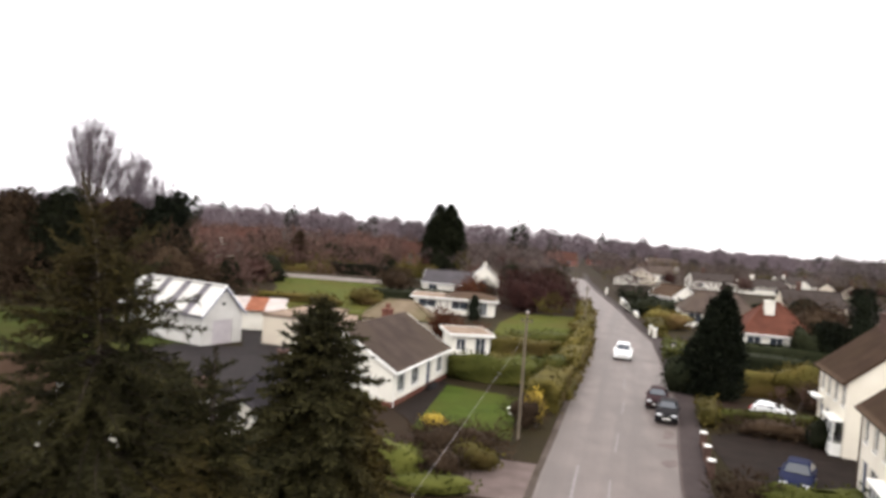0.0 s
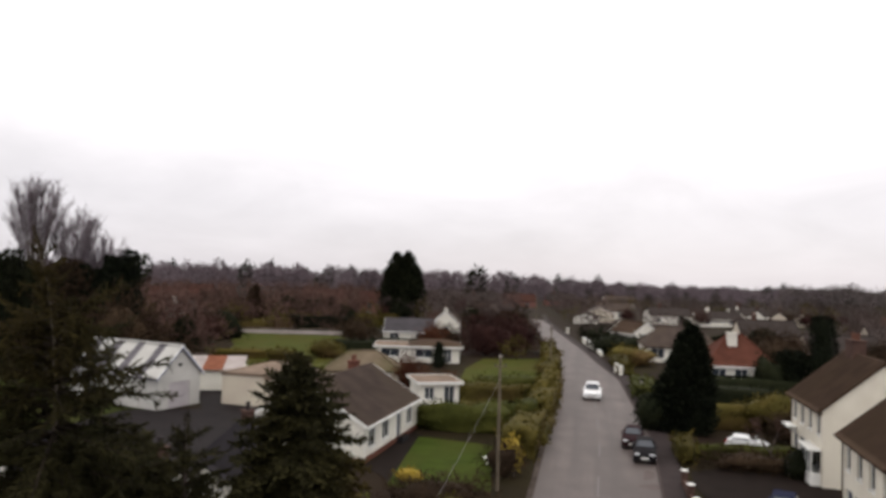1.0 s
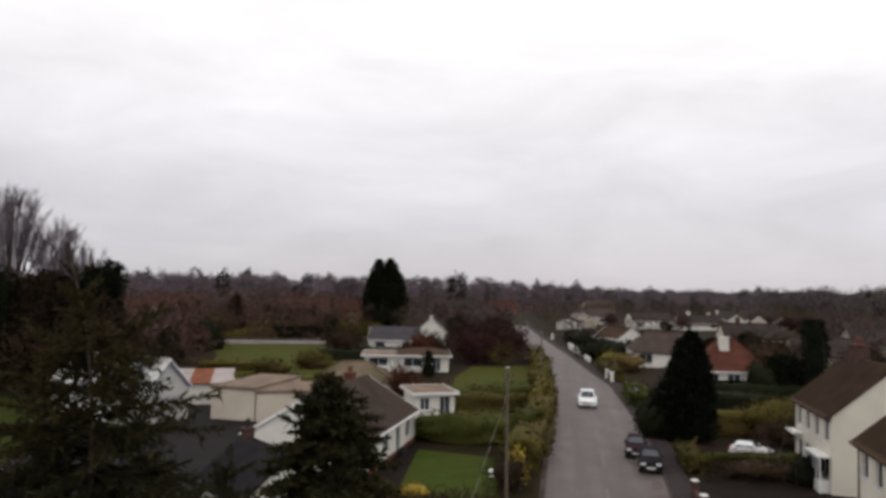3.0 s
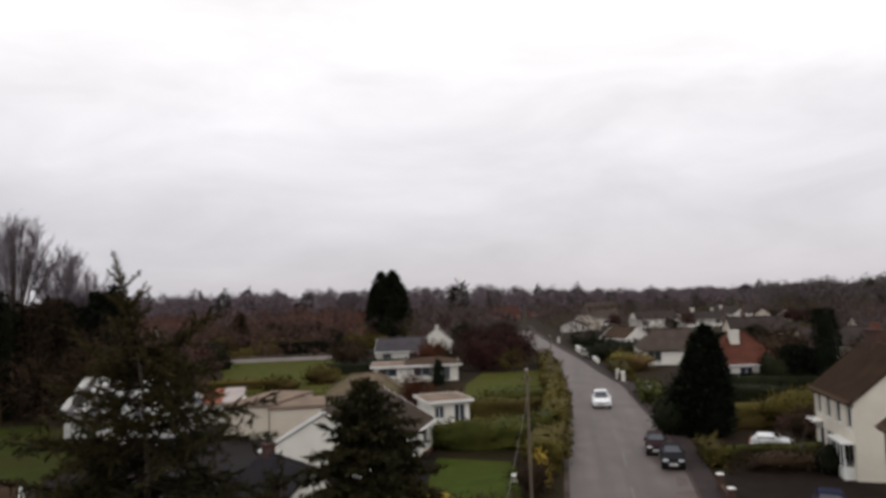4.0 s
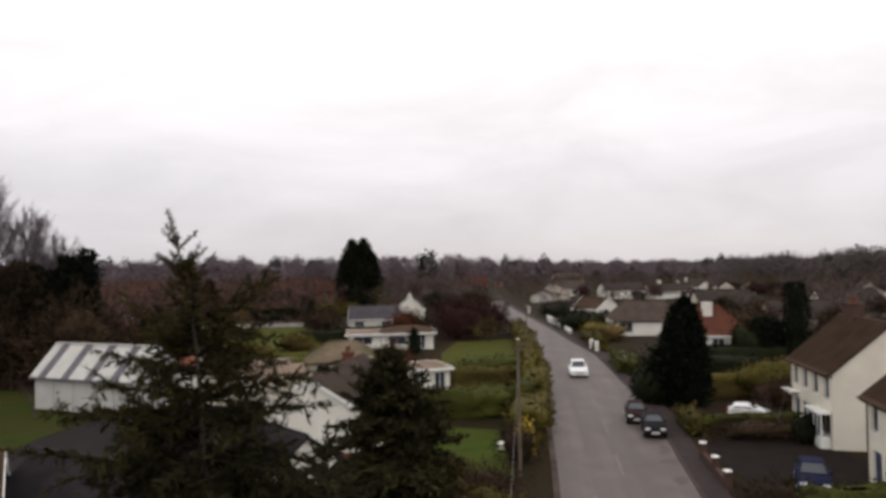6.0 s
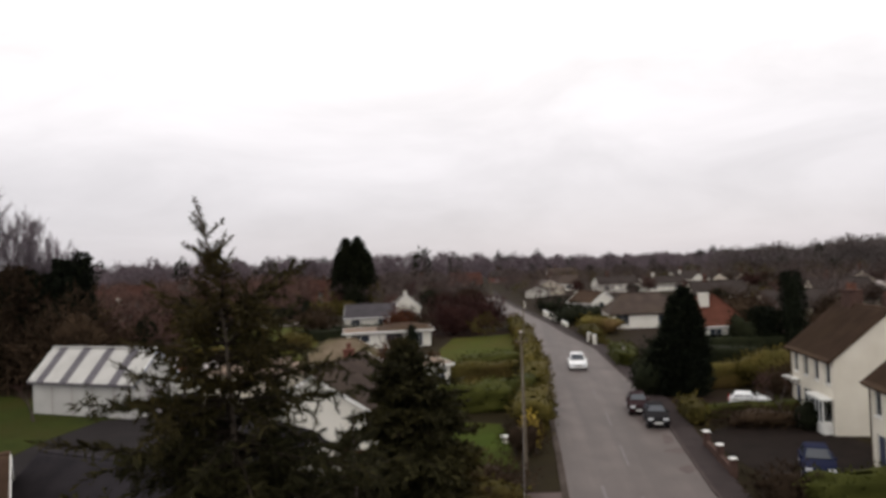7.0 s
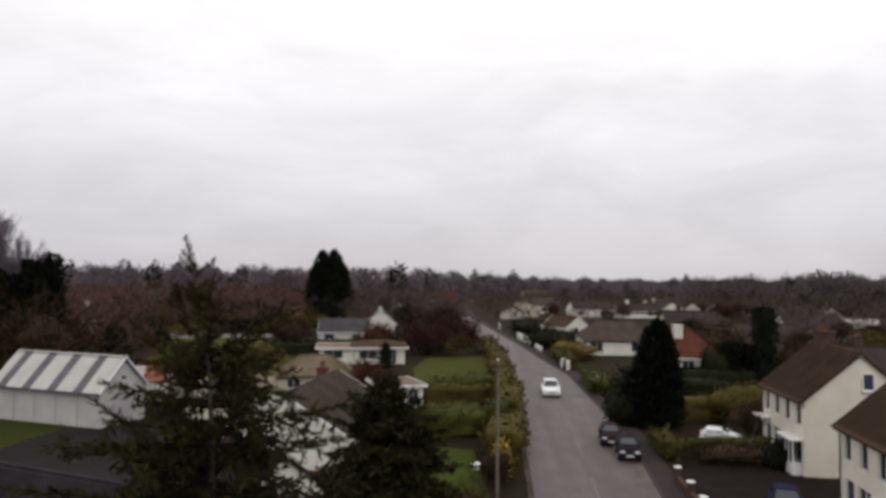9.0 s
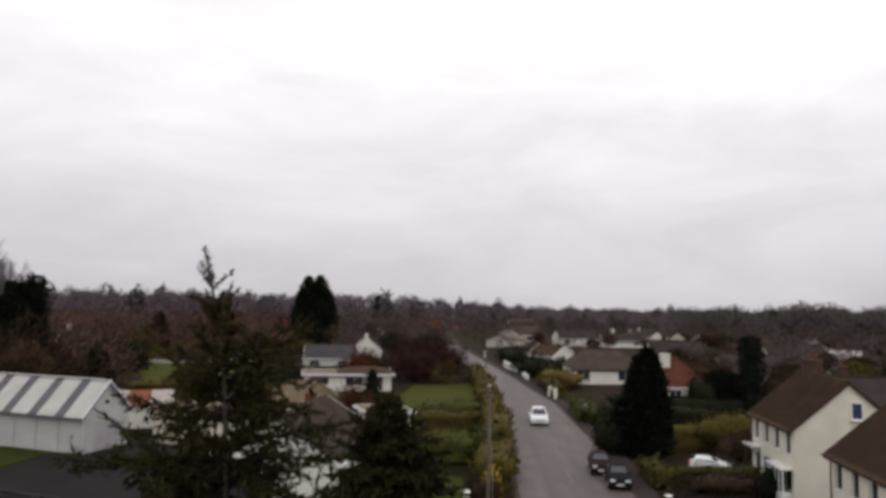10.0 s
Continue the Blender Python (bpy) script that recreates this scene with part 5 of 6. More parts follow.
def semi(m, seed, label, canopy):
    """A two-storey white house with four windows above, a bay and a window below, a small flat canopy and an attic window in the gable."""
    L, W = 7.2, 6.6
    ob = house("house", label, m, L, W, 4.8, 7.6, "pebbledash", "tilebrown", white_house, chimneys=[(2.0, 3.4, 1.5, 0.8, 6.6, 8.6, "darkbrick", 3)], seed=seed, plinth="darkbrick" if not canopy else None, barge="tilebrown", doors={"front": [(0.6, 0.0, 1.0, 2.1)]}, group="white houses across the road")
    if canopy:
        porch = part("porch_roof", boxed((-0.2, -0.62, 2.45), (1.6, -0.003, 2.56), None, 0.03), "whitewood", ob)
        for x in (0.35, 1.15):
            bm = bmesh.new()
            prism(bm, [(x, -0.003, 2.45), (x, -0.5, 2.45), (x, -0.003, 2.0)], (0.06, 0, 0))
            part("bracket", bm, "whitewood", porch)
    bay(ob, 4.6, 6.9, -0.6, 0.75, 2.1)
    gm = SIDES["right"](L, W)
    window(ob, gm @ pose(0, -0.17, 0), (W / 2 + 0.1, 5.35, 0.7, 1.05), name="attic_window", bars=0, pane="bluedoor")
    return ob


semi(pose(28.2, 38.5, 0, 0, 0, -104.8), 11, "white two-storey house with brown tiled roof", True)
semi(pose(23.55, 24.9, 0, 0, 0, -106.9), 12, "white two-storey house with brown roof beside gravel drive", False)

house("house", "white bungalow with an orange clay tiled hipped roof", pose(34.3, 67.6, 0, 0, 0, -10), 7.4, 6.8, 3.3, 6.4, "render", "tilered", {"front": [(0.5, 1.5, 1.5, 1.3), (2.9, 1.5, 1.4, 1.3), (5.3, 1.5, 1.5, 1.3)]}, hip=2.9, chimneys=[(3.1, 2.4, 1.0, 0.8, 4.6, 6.7, "render", 0)], seed=13)
house("bungalow", "white bungalow with dark grey-brown roof", pose(37.2, 98, 0, 0, 0, -10), 11, 8, 2.5, 5.2, "render", "tilegrey", {"front": [(0.8, 0.6, 2.0, 1.5), (7.2, 0.6, 2.2, 1.5)], "left": [(3, 0.8, 1.4, 1.2)]}, hip=2.6, barge="tilegrey", seed=14)
house("house", "white gable ended bungalow beside the road", pose(41.6, 135, 0, 0, 0, -70), 8, 6.0, 2.2, 4.2, "render", "tilebrown", {"right": [(1.5, 0.8, 1.4, 1.2)], "front": [(2, 0.8, 1.5, 1.2)]}, seed=15, fine=False)

# far houses, by place, turn, size and looks
FAR = [
    (60.5, 199, 78, 10, 9, 2.6, 4.7, "cream", "greysheet"), (53.5, 190, 76, 9, 7, 2.0, 3.4, "render", "tilegrey"), (70.8, 197, -2, 12.4, 8, 2.9, 4.9, "render", "tileworn"),
    (84, 193, 6, 14, 8, 2.0, 4.4, "render", "tileworn"), (60, 222, -10, 12, 8, 2.8, 5.2, "render", "tilegrey"), (104, 215, 5, 12, 8, 2.8, 5.2, "render", "tileworn"),
    (104, 208, 62, 6, 4.6, 2.8, 4.6, "render", "tileworn"), (109.5, 206, 62, 6, 4.6, 2.8, 4.6, "render", "tileworn"), (115, 203, 62, 6, 4.6, 2.6, 4.4, "cream", "tileworn"), (120.5, 200, 62, 6, 4.6, 2.4, 4.2, "cream", "tileworn"),
    (111, 134, 62, 8, 5.0, 4.2, 6.1, "cream", "tileworn"), (104, 125, -40, 6, 6, 3.2, 3.9, "render", "greysheet"), (66, 128, -12, 11, 8, 2.7, 5.3, "cream", "tileworn"),
    (86, 118, -14, 11, 8, 2.7, 5.3, "cream", "tileworn"), (61, 94, -12, 10, 8, 2.5, 4.9, "cream", "tileworn"), (90, 74, -12, 10, 8, 4.6, 7.0, "brickhouse", "tileworn"),
    (50, 57, -14, 9, 8, 2.6, 5.0, "cream", "tileworn"), (70, 50, -14, 9, 8, 4.4, 6.8, "brickhouse", "tileworn"), (40, 300, 0, 14, 8, 3, 6, "brickhouse", "tiledull"),
    (64, 330, 0, 14, 8, 3, 6, "brickhouse", "tileworn"), (90, 320, 0, 14, 8, 3, 6, "render", "tilegrey"), (20, 262, -4, 12, 8, 3, 6, "cream", "tileworn"),
    (-14, 188, 6, 13, 8, 4.6, 7.6, "brickhouse", "tiledull"), (-32, 200, 6, 13, 8, 4.6, 7.6, "brickhouse", "tiledull"), (-50, 140, 30, 6, 5, 3.4, 5.4, "render", "tileworn"),
    (-66, 170, 10, 12, 8, 4.6, 7.6, "brickhouse", "tiledull"), (-90, 160, 14, 12, 8, 4.6, 7.6, "brickhouse", "tiledull"), (-54, 210, 10, 12, 8, 4.6, 7.6, "brickhouse", "tileworn"),
    (-78, 225, 10, 12, 8, 4.6, 7.6, "brickhouse", "tiledull"), (-110, 205, 14, 12, 8, 4.6, 7.6, "brickhouse", "tiledull"), (-140, 190, 14, 12, 8, 4.6, 7.6, "brickhouse", "tileworn"),
]
for i, (x, y, turn, L, W, eave, ridge, wallmat, roofmat) in enumerate(FAR):
    two = eave > 4
    wins = [(L * 0.12, 0.8, 1.6, 1.3), (L * 0.65, 0.8, 1.8, 1.3)] + ([(L * 0.15, 3.0, 1.2, 1.2), (L * 0.68, 3.0, 1.2, 1.2)] if two else [])
    words = {"render": "white rendered", "cream": "cream rendered", "brickhouse": "old red brick"}[wallmat]
    roofs = {"tiledull": "dull red tiled", "tileworn": "faded brown tiled", "tilegrey": "grey tiled", "greysheet": "pale grey", "render": "white"}[roofmat]
    house("house", f"distant {words} {'house' if two else 'bungalow'} with {roofs} roof", pose(x, y, 0, 0, 0, turn), L, W, eave, ridge, wallmat, roofmat, {"front": wins}, fine=False, barge=roofmat, seed=30 + i, group="houses across the suburb",
          chimneys=[(L * 0.3, W / 2, 0.9, 0.6, ridge - 0.5, ridge + 1.1, "render" if wallmat == "render" and i % 3 == 0 else "darkbrick", 2)])

# ---------- garden walls, gates, poles, cables ----------
gates = thing("garden_wall", pose(0, 0, 0), "low dark brick garden wall with white capped piers", "wall")
spots = [(17.9, 31.2), (17.15, 28.3), (16.45, 25.7)]
for (x0, y0), (x1, y1) in zip(spots, spots[1:]):
    ln = math.hypot(x1 - x0, y1 - y0)
    m = pose(x0, y0, 0, 0, 0, math.degrees(math.atan2(y1 - y0, x1 - x0)))
    part("wall_run", boxed((0.25, -0.11, 0), (ln - 0.25, 0.11, 0.5), m), "darkbrick", gates)
for x, y in spots:
    pier = part("pier", boxed((x - 0.15, y - 0.15, 0), (x + 0.15, y + 0.15, 0.95)), "darkbrick", gates)
    part("cap", boxed((x - 0.19, y - 0.19, 0.95), (x + 0.19, y + 0.19, 1.03), None, 0.03), "whitewood", pier, "white painted cap")

gate_pier = thing("gate_pier", pose(28.3, 82.6, 0), "white painted gate pier beside the road", "pillar")
part("shaft", boxed((-0.2, -0.2, 0), (0.2, 0.2, 1.25), None, 0.02), "render", gate_pier)
part("cap", boxed((-0.25, -0.25, 1.25), (0.25, 0.25, 1.36), None, 0.04), "whitewood", gate_pier)
copy_thing(gate_pier, pose(28.2, 80.2, 0, 0, 0, 10))
copy_thing(gate_pier, pose(36.6, 152, 0, 0, 0, 10))
for a, b, tall in (((32.0, 104), (32.9, 110.5), 0.6), ((33.2, 114), (31.6 + 3.2, 129), 1.0)):
    ln = math.hypot(b[0] - a[0], b[1] - a[1])
    low = thing("boundary_wall", pose(a[0], a[1], 0, 0, 0, math.degrees(math.atan2(b[1] - a[1], b[0] - a[0]))), "low white painted boundary wall", "wall")
    part("wall_run", boxed((0, -0.12, 0), (ln, 0.12, tall)), "render", low)
    part("coping", boxed((-0.03, -0.17, tall), (ln + 0.03, 0.17, tall + 0.08), None, 0.02), "whitewood", low)


back = thing("boundary_wall", pose(-34, 131.5, 0, 0, 0, 2), "long pale rendered wall across the back gardens", "wall")
part("wall_run", boxed((0, -0.12, 0), (21, 0.12, 0.75)), "greysheet", back)
part("coping", boxed((-0.03, -0.17, 1.1), (21.03, 0.17, 1.18), None, 0.02), "felt", back)


def utility_pole(x, y, height, lean, label):
    ob = thing("utility_pole", pose(x, y, 0, lean, -lean * 0.5, 0), label, "pole", "utility poles")
    bm = bmesh.new()
    tube(bm, (0, 0, 0), (0, 0, height), 0.095, 0.065, 10)
    part("post", bm, "wood", ob)
    bm = bmesh.new()
    box(bm, (-0.35, -0.14, height - 0.55), (0.35, -0.06, height - 0.47), None, 0.01)
    arm = part("crossarm", bm, "wood", ob)
    for q in (-0.28, 0.0, 0.28):
        bm = bmesh.new()
        tube(bm, (q, -0.1, height - 0.47), (q, -0.1, height - 0.32), 0.035, 0.025, 8)
        part("insulator", bm, "blackpot", arm)
    bm = bmesh.new()
    tube(bm, (0, 0, height), (0, 0, height + 0.08), 0.13, 0.03, 10)
    part("pole_cap", bm, "greysheet", ob)
    return ob


utility_pole(6.7, 29.9, 7.5, 0, "weathered wooden utility pole beside the lawn")
utility_pole(19.7, 83.0, 6.0, 0, "dark wooden utility pole at the road edge")
utility_pole(31.4, 165, 8.5, 0, "distant wooden utility pole at the road edge")


def cable(a, b, sag, r, label):
    bm = bmesh.new()
    a, b = Vector(a), Vector(b)
    n = 16
    pts = [a.lerp(b, i / n) - Vector((0, 0, sag * 4 * (i / n) * (1 - i / n))) for i in range(n + 1)]
    for p, q in zip(pts, pts[1:]):
        tube(bm, p, q, r, r, 5)
    return tagged(new("cable", finish("cable", bm, "wire")), label, "cable")


cable((6.7, 29.8, 6.2), (-3.9, -14.0, 2.0), 0.1, 0.005, "pale service cable sloping down from the pole")
stub = thing("post", pose(-4.0, -14.1, 0), "short wooden post holding the cable", "post")
bm = bmesh.new()
tube(bm, (0, 0, 0), (0, 0, 2.1), 0.1, 0.08, 8)
part("shaft", bm, "wood", stub)

bath = thing("bird_bath", pose(6.8, 35.7, 0.0), "low white stone bird bath on the lawn", "bird bath")
bm = bmesh.new()
tube(bm, (0, 0, 0), (0, 0, 0.06), 0.24, 0.22, 12)
tube(bm, (0, 0, 0.06), (0, 0, 0.28), 0.13, 0.10, 12)
part("pedestal", bm, "render", bath)
bm = bmesh.new()
tube(bm, (0, 0, 0.28), (0, 0, 0.36), 0.16, 0.33, 16)
tube(bm, (0, 0, 0.36), (0, 0, 0.39), 0.35, 0.35, 16)
part("bowl", bm, "whitewood", bath)
planter = thing("planter", pose(1.15, 41.3, 0.03, 0, 0, 73), "dark wooden trough planter by the bungalow wall", "planter")
part("trough", boxed((-0.7, -0.2, 0), (0.7, 0.2, 0.4), None, 0.02), "dark", planter)
part("soil", boxed((-0.64, -0.14, 0.4), (0.64, 0.14, 0.43)), "gravel", planter)
stake = thing("gate_post", pose(25.6, 63.6, 0), "pale weathered wooden gate post by the hedge", "post")
part("post", boxed((-0.1, -0.1, 0), (0.1, 0.1, 1.7), None, 0.02), "wire", stake)
part("cap", boxed((-0.13, -0.13, 1.7), (0.13, 0.13, 1.76), None, 0.01), "wire", stake)

# ---------- vehicles ----------
car("car", "black hatchback parked at the kerb", pose(17.6, 37.6, 0.03, 0, 0, -108), "carblack", 3.4, 1.48, 1.32)
car("car", "dark maroon hatchback parked at the kerb", pose(18.0, 41.6, 0.03, 0, 0, -108), "carred", 3.4, 1.48, 1.32)
car("car", "white hatchback driving on the road", pose(20.2, 62.6, 0.03, 0, 0, -104), "carwhite", 4.1, 1.75, 1.5)
car("car", "white saloon parked in a garden drive", pose(25.9, 40.2, 0.0, 0, 0, -31), "carwhite", 2.9, 1.4, 1.2)
car("car", "dark blue car parked on the gravel drive", pose(20.7, 25.2, 0.03, 0, 0, 240), "carblue", 3.5, 1.55, 1.35)

# ---------- trees and shrubs ----------
def tall_reach(d):
    return float(np.interp(d, [0, 0.45, 0.6, 0.9, 1.15, 1.3, 1.5, 1.8, 2.3, 3.0, 4.0, 6.0, 12.0], [0.1, 0.3, 0.22, 0.46, 0.4, 0.5, 0.95, 1.25, 1.45, 1.75, 2.3, 3.3, 4.4]))


conifer("spruce", "tall thin spruce with a bare leading shoot", -3.9, 1.45, 12.5, tall_reach, 21, gap=0.17, count=10, twig=0.06, size=0.2, tip=0.42, trunk_r=0.12, low=1.2, lean_by=(-0.4, -0.4), full=0.2,
        skip=lambda d: 0.6 if d < 0.5 else 0.9 if d < 0.68 else 0.1 if d < 1.0 else 0.55 if d < 1.3 else 0.3 if d < 3.2 else 0.12, vary=0.4, droop=0.6, loose=0.55, fork=1.9, rise=lambda d: 1.0 if d < 1.1 else 0.35 - 0.2 * (d - 1.3), hang=0.3, thin_side=-1.45, bark="sprucebark")
conifer("spruce", "dark dense spruce in front of the bungalow", -1.2, 8.2, 9.75, lambda d: 0.1 + 0.76 * d ** 0.9, 22, gap=0.17, count=12, twig=0.07, size=0.3, tip=0.25, needles=False, trunk_r=0.15, low=0.6, full=0.34, vary=0.5, droop=0.35)
conifer("spruce", "slender young fir between the taller spruces", -2.4, 3.2, 9.15, lambda d: 0.1 + 0.5 * d ** 0.95, 23, gap=0.24, count=8, twig=0.07, size=0.33, low=0.8, mat="spruce", full=0.3, vary=0.5, droop=0.3)
conifer("spruce", "dark spruce beside the slate garage", -5.4, 8.6, 7.7, lambda d: 0.12 + 0.55 * d ** 0.9, 28, gap=0.22, count=9, twig=0.08, size=0.3, needles=False, low=0.5, full=0.34, vary=0.5, droop=0.35)
conifer("spruce", "lower dark spruce beside the tall one", -7.3, 4.0, 7.6, lambda d: 0.12 + 0.7 * d ** 0.9, 48, gap=0.22, count=9, twig=0.08, size=0.3, needles=False, low=0.5, full=0.34, vary=0.5, droop=0.35)
cypress("cypress", "broad dark cypress beside the parked cars", 23.6, 46.6, 8.5, 5.0, 24, n=11000, leaf=0.5, outline=((0, 0.9), (0.3, 1.0), (0.6, 0.9), (0.8, 0.66), (0.93, 0.36), (1, 0.08)),
        tops=[(0.14, 0.0, 1.0, 0.5), (0.03, 0.08, 0.93, 0.38), (0.2, -0.08, 0.88, 0.44), (-0.1, 0.0, 0.74, 0.46), (-0.24, 0.05, 0.52, 0.44), (-0.36, 0.05, 0.34, 0.36), (0.12, -0.1, 0.7, 0.62)])
cypress("cypress", "narrow dark column cypress behind the white house", 45.2, 64.0, 8.9, 2.7, 25, n=3000, leaf=0.35, outline=((0, 0.9), (0.5, 1.0), (0.9, 0.8), (1, 0.4)))
# darkgreen, paler than the cypress material, stands in for haze on this far tree
cypress("cypress", "tall twin-topped dark conifer above the roofs", -2.2, 187, 18.6, 12.0, 26, mat="darkgreen", n=11000, leaf=1.0, open_by=0.42, stem=0.55, outline=((0, 0.12), (0.12, 0.3), (0.22, 0.8), (0.45, 1.0), (0.7, 0.72), (0.88, 0.4), (1, 0.06)),
        tops=[(-0.16, 0.0, 0.99, 0.56), (0.1, 0.0, 1.0, 0.58), (0.25, 0.05, 0.82, 0.5), (-0.3, 0.0, 0.8, 0.44), (0.0, 0.0, 0.86, 0.8), (0.3, 0.0, 0.66, 0.44), (-0.28, 0.0, 0.62, 0.5)])
cypress("cypress", "tall dark ragged evergreen behind the shed", -33.2, 73.5, 13.8, 6.2, 29, n=13000, leaf=0.6, open_by=0.42, outline=((0, 0.8), (0.5, 1.0), (0.85, 0.85), (1, 0.45)), tops=[(-0.35, 0, 0.84, 0.7), (0.05, 0, 0.92, 0.7), (-0.8, 0, 0.88, 0.8), (0.25, 0, 1.0, 0.36), (-0.1, 0, 0.95, 0.4)])
THICKET = ((0, 0.9), (0.5, 1.0), (0.85, 0.9), (0.95, 0.7), (1, 0.4))
for k, (tx, ty, th, tw) in enumerate(((-38.6, 72.5, 12.8, 7.0), (-44.5, 71.5, 13.6, 7.5), (-50.5, 72.0, 13.2, 8.0), (-56.5, 72.5, 12.6, 8.0))):
    cypress("ivy_clad_tree", "dark ivy-clad tree below the bare crowns" if k % 2 else "brown tangled winter tree behind the shed", tx, ty, th, tw, 61 + k, mat="darkgreen" if k % 2 else "brownbush", n=7000, leaf=0.55, open_by=0.45, outline=THICKET,
            tops=[(-0.3, 0, 0.92, 0.5), (0.0, 0.1, 1.0, 0.5), (0.3, 0, 0.9, 0.5), (0.12, -0.1, 0.97, 0.36), (-0.14, 0, 0.95, 0.4), (0.0, 0.0, 0.8, 0.95)])
cypress("cypress", "brown-green columnar conifer in the back gardens", -33.5, 146, 9.0, 4.6, 41, mat="brownbush", n=2600, leaf=0.6, open_by=0.4)
cypress("cypress", "dark conical evergreen in the back gardens", -17.5, 150, 6.6, 3.8, 42, n=2400, leaf=0.5, open_by=0.4)
cypress("cypress", "dark blocky evergreen beside the orange roofed house", 43.0, 66.0, 4.9, 3.4, 43, n=2400, leaf=0.4, outline=((0, 0.9), (0.5, 1.0), (0.9, 0.9), (1, 0.5)))
cypress("cypress", "small dark conical shrub by the flat roofed house", 4.9, 84.0, 3.3, 2.0, 27, n=900, leaf=0.3)
fan_tree("tall_bare_tree", "tall leafless tree with upswept pale limbs", -43.6, 75, 22.2, 9.2, 11.0, 31, limbs=19, thick=0.44, fine=0.014)
fan_tree("tall_bare_tree", "rounded leafless tree beside a taller one", -39.4, 77, 18.8, 7.8, 9.0, 36, limbs=16, thick=0.28, fine=0.015)
fan_tree("tall_bare_tree", "low rounded leafless tree at the edge of the clump", -36.4, 78, 16.0, 6.4, 8.0, 38, limbs=14, thick=0.2, fine=0.015)
bare_tree("small_bare_tree", "small leafless sapling on the grass field", -28.2, 52.5, 3.6, 33, "twig", 0.4, depth=4)
bare_tree("small_bare_tree", "leafless garden tree before the white house", 25.2, 35.0, 3.6, 35, "twig", 0.42, depth=5)

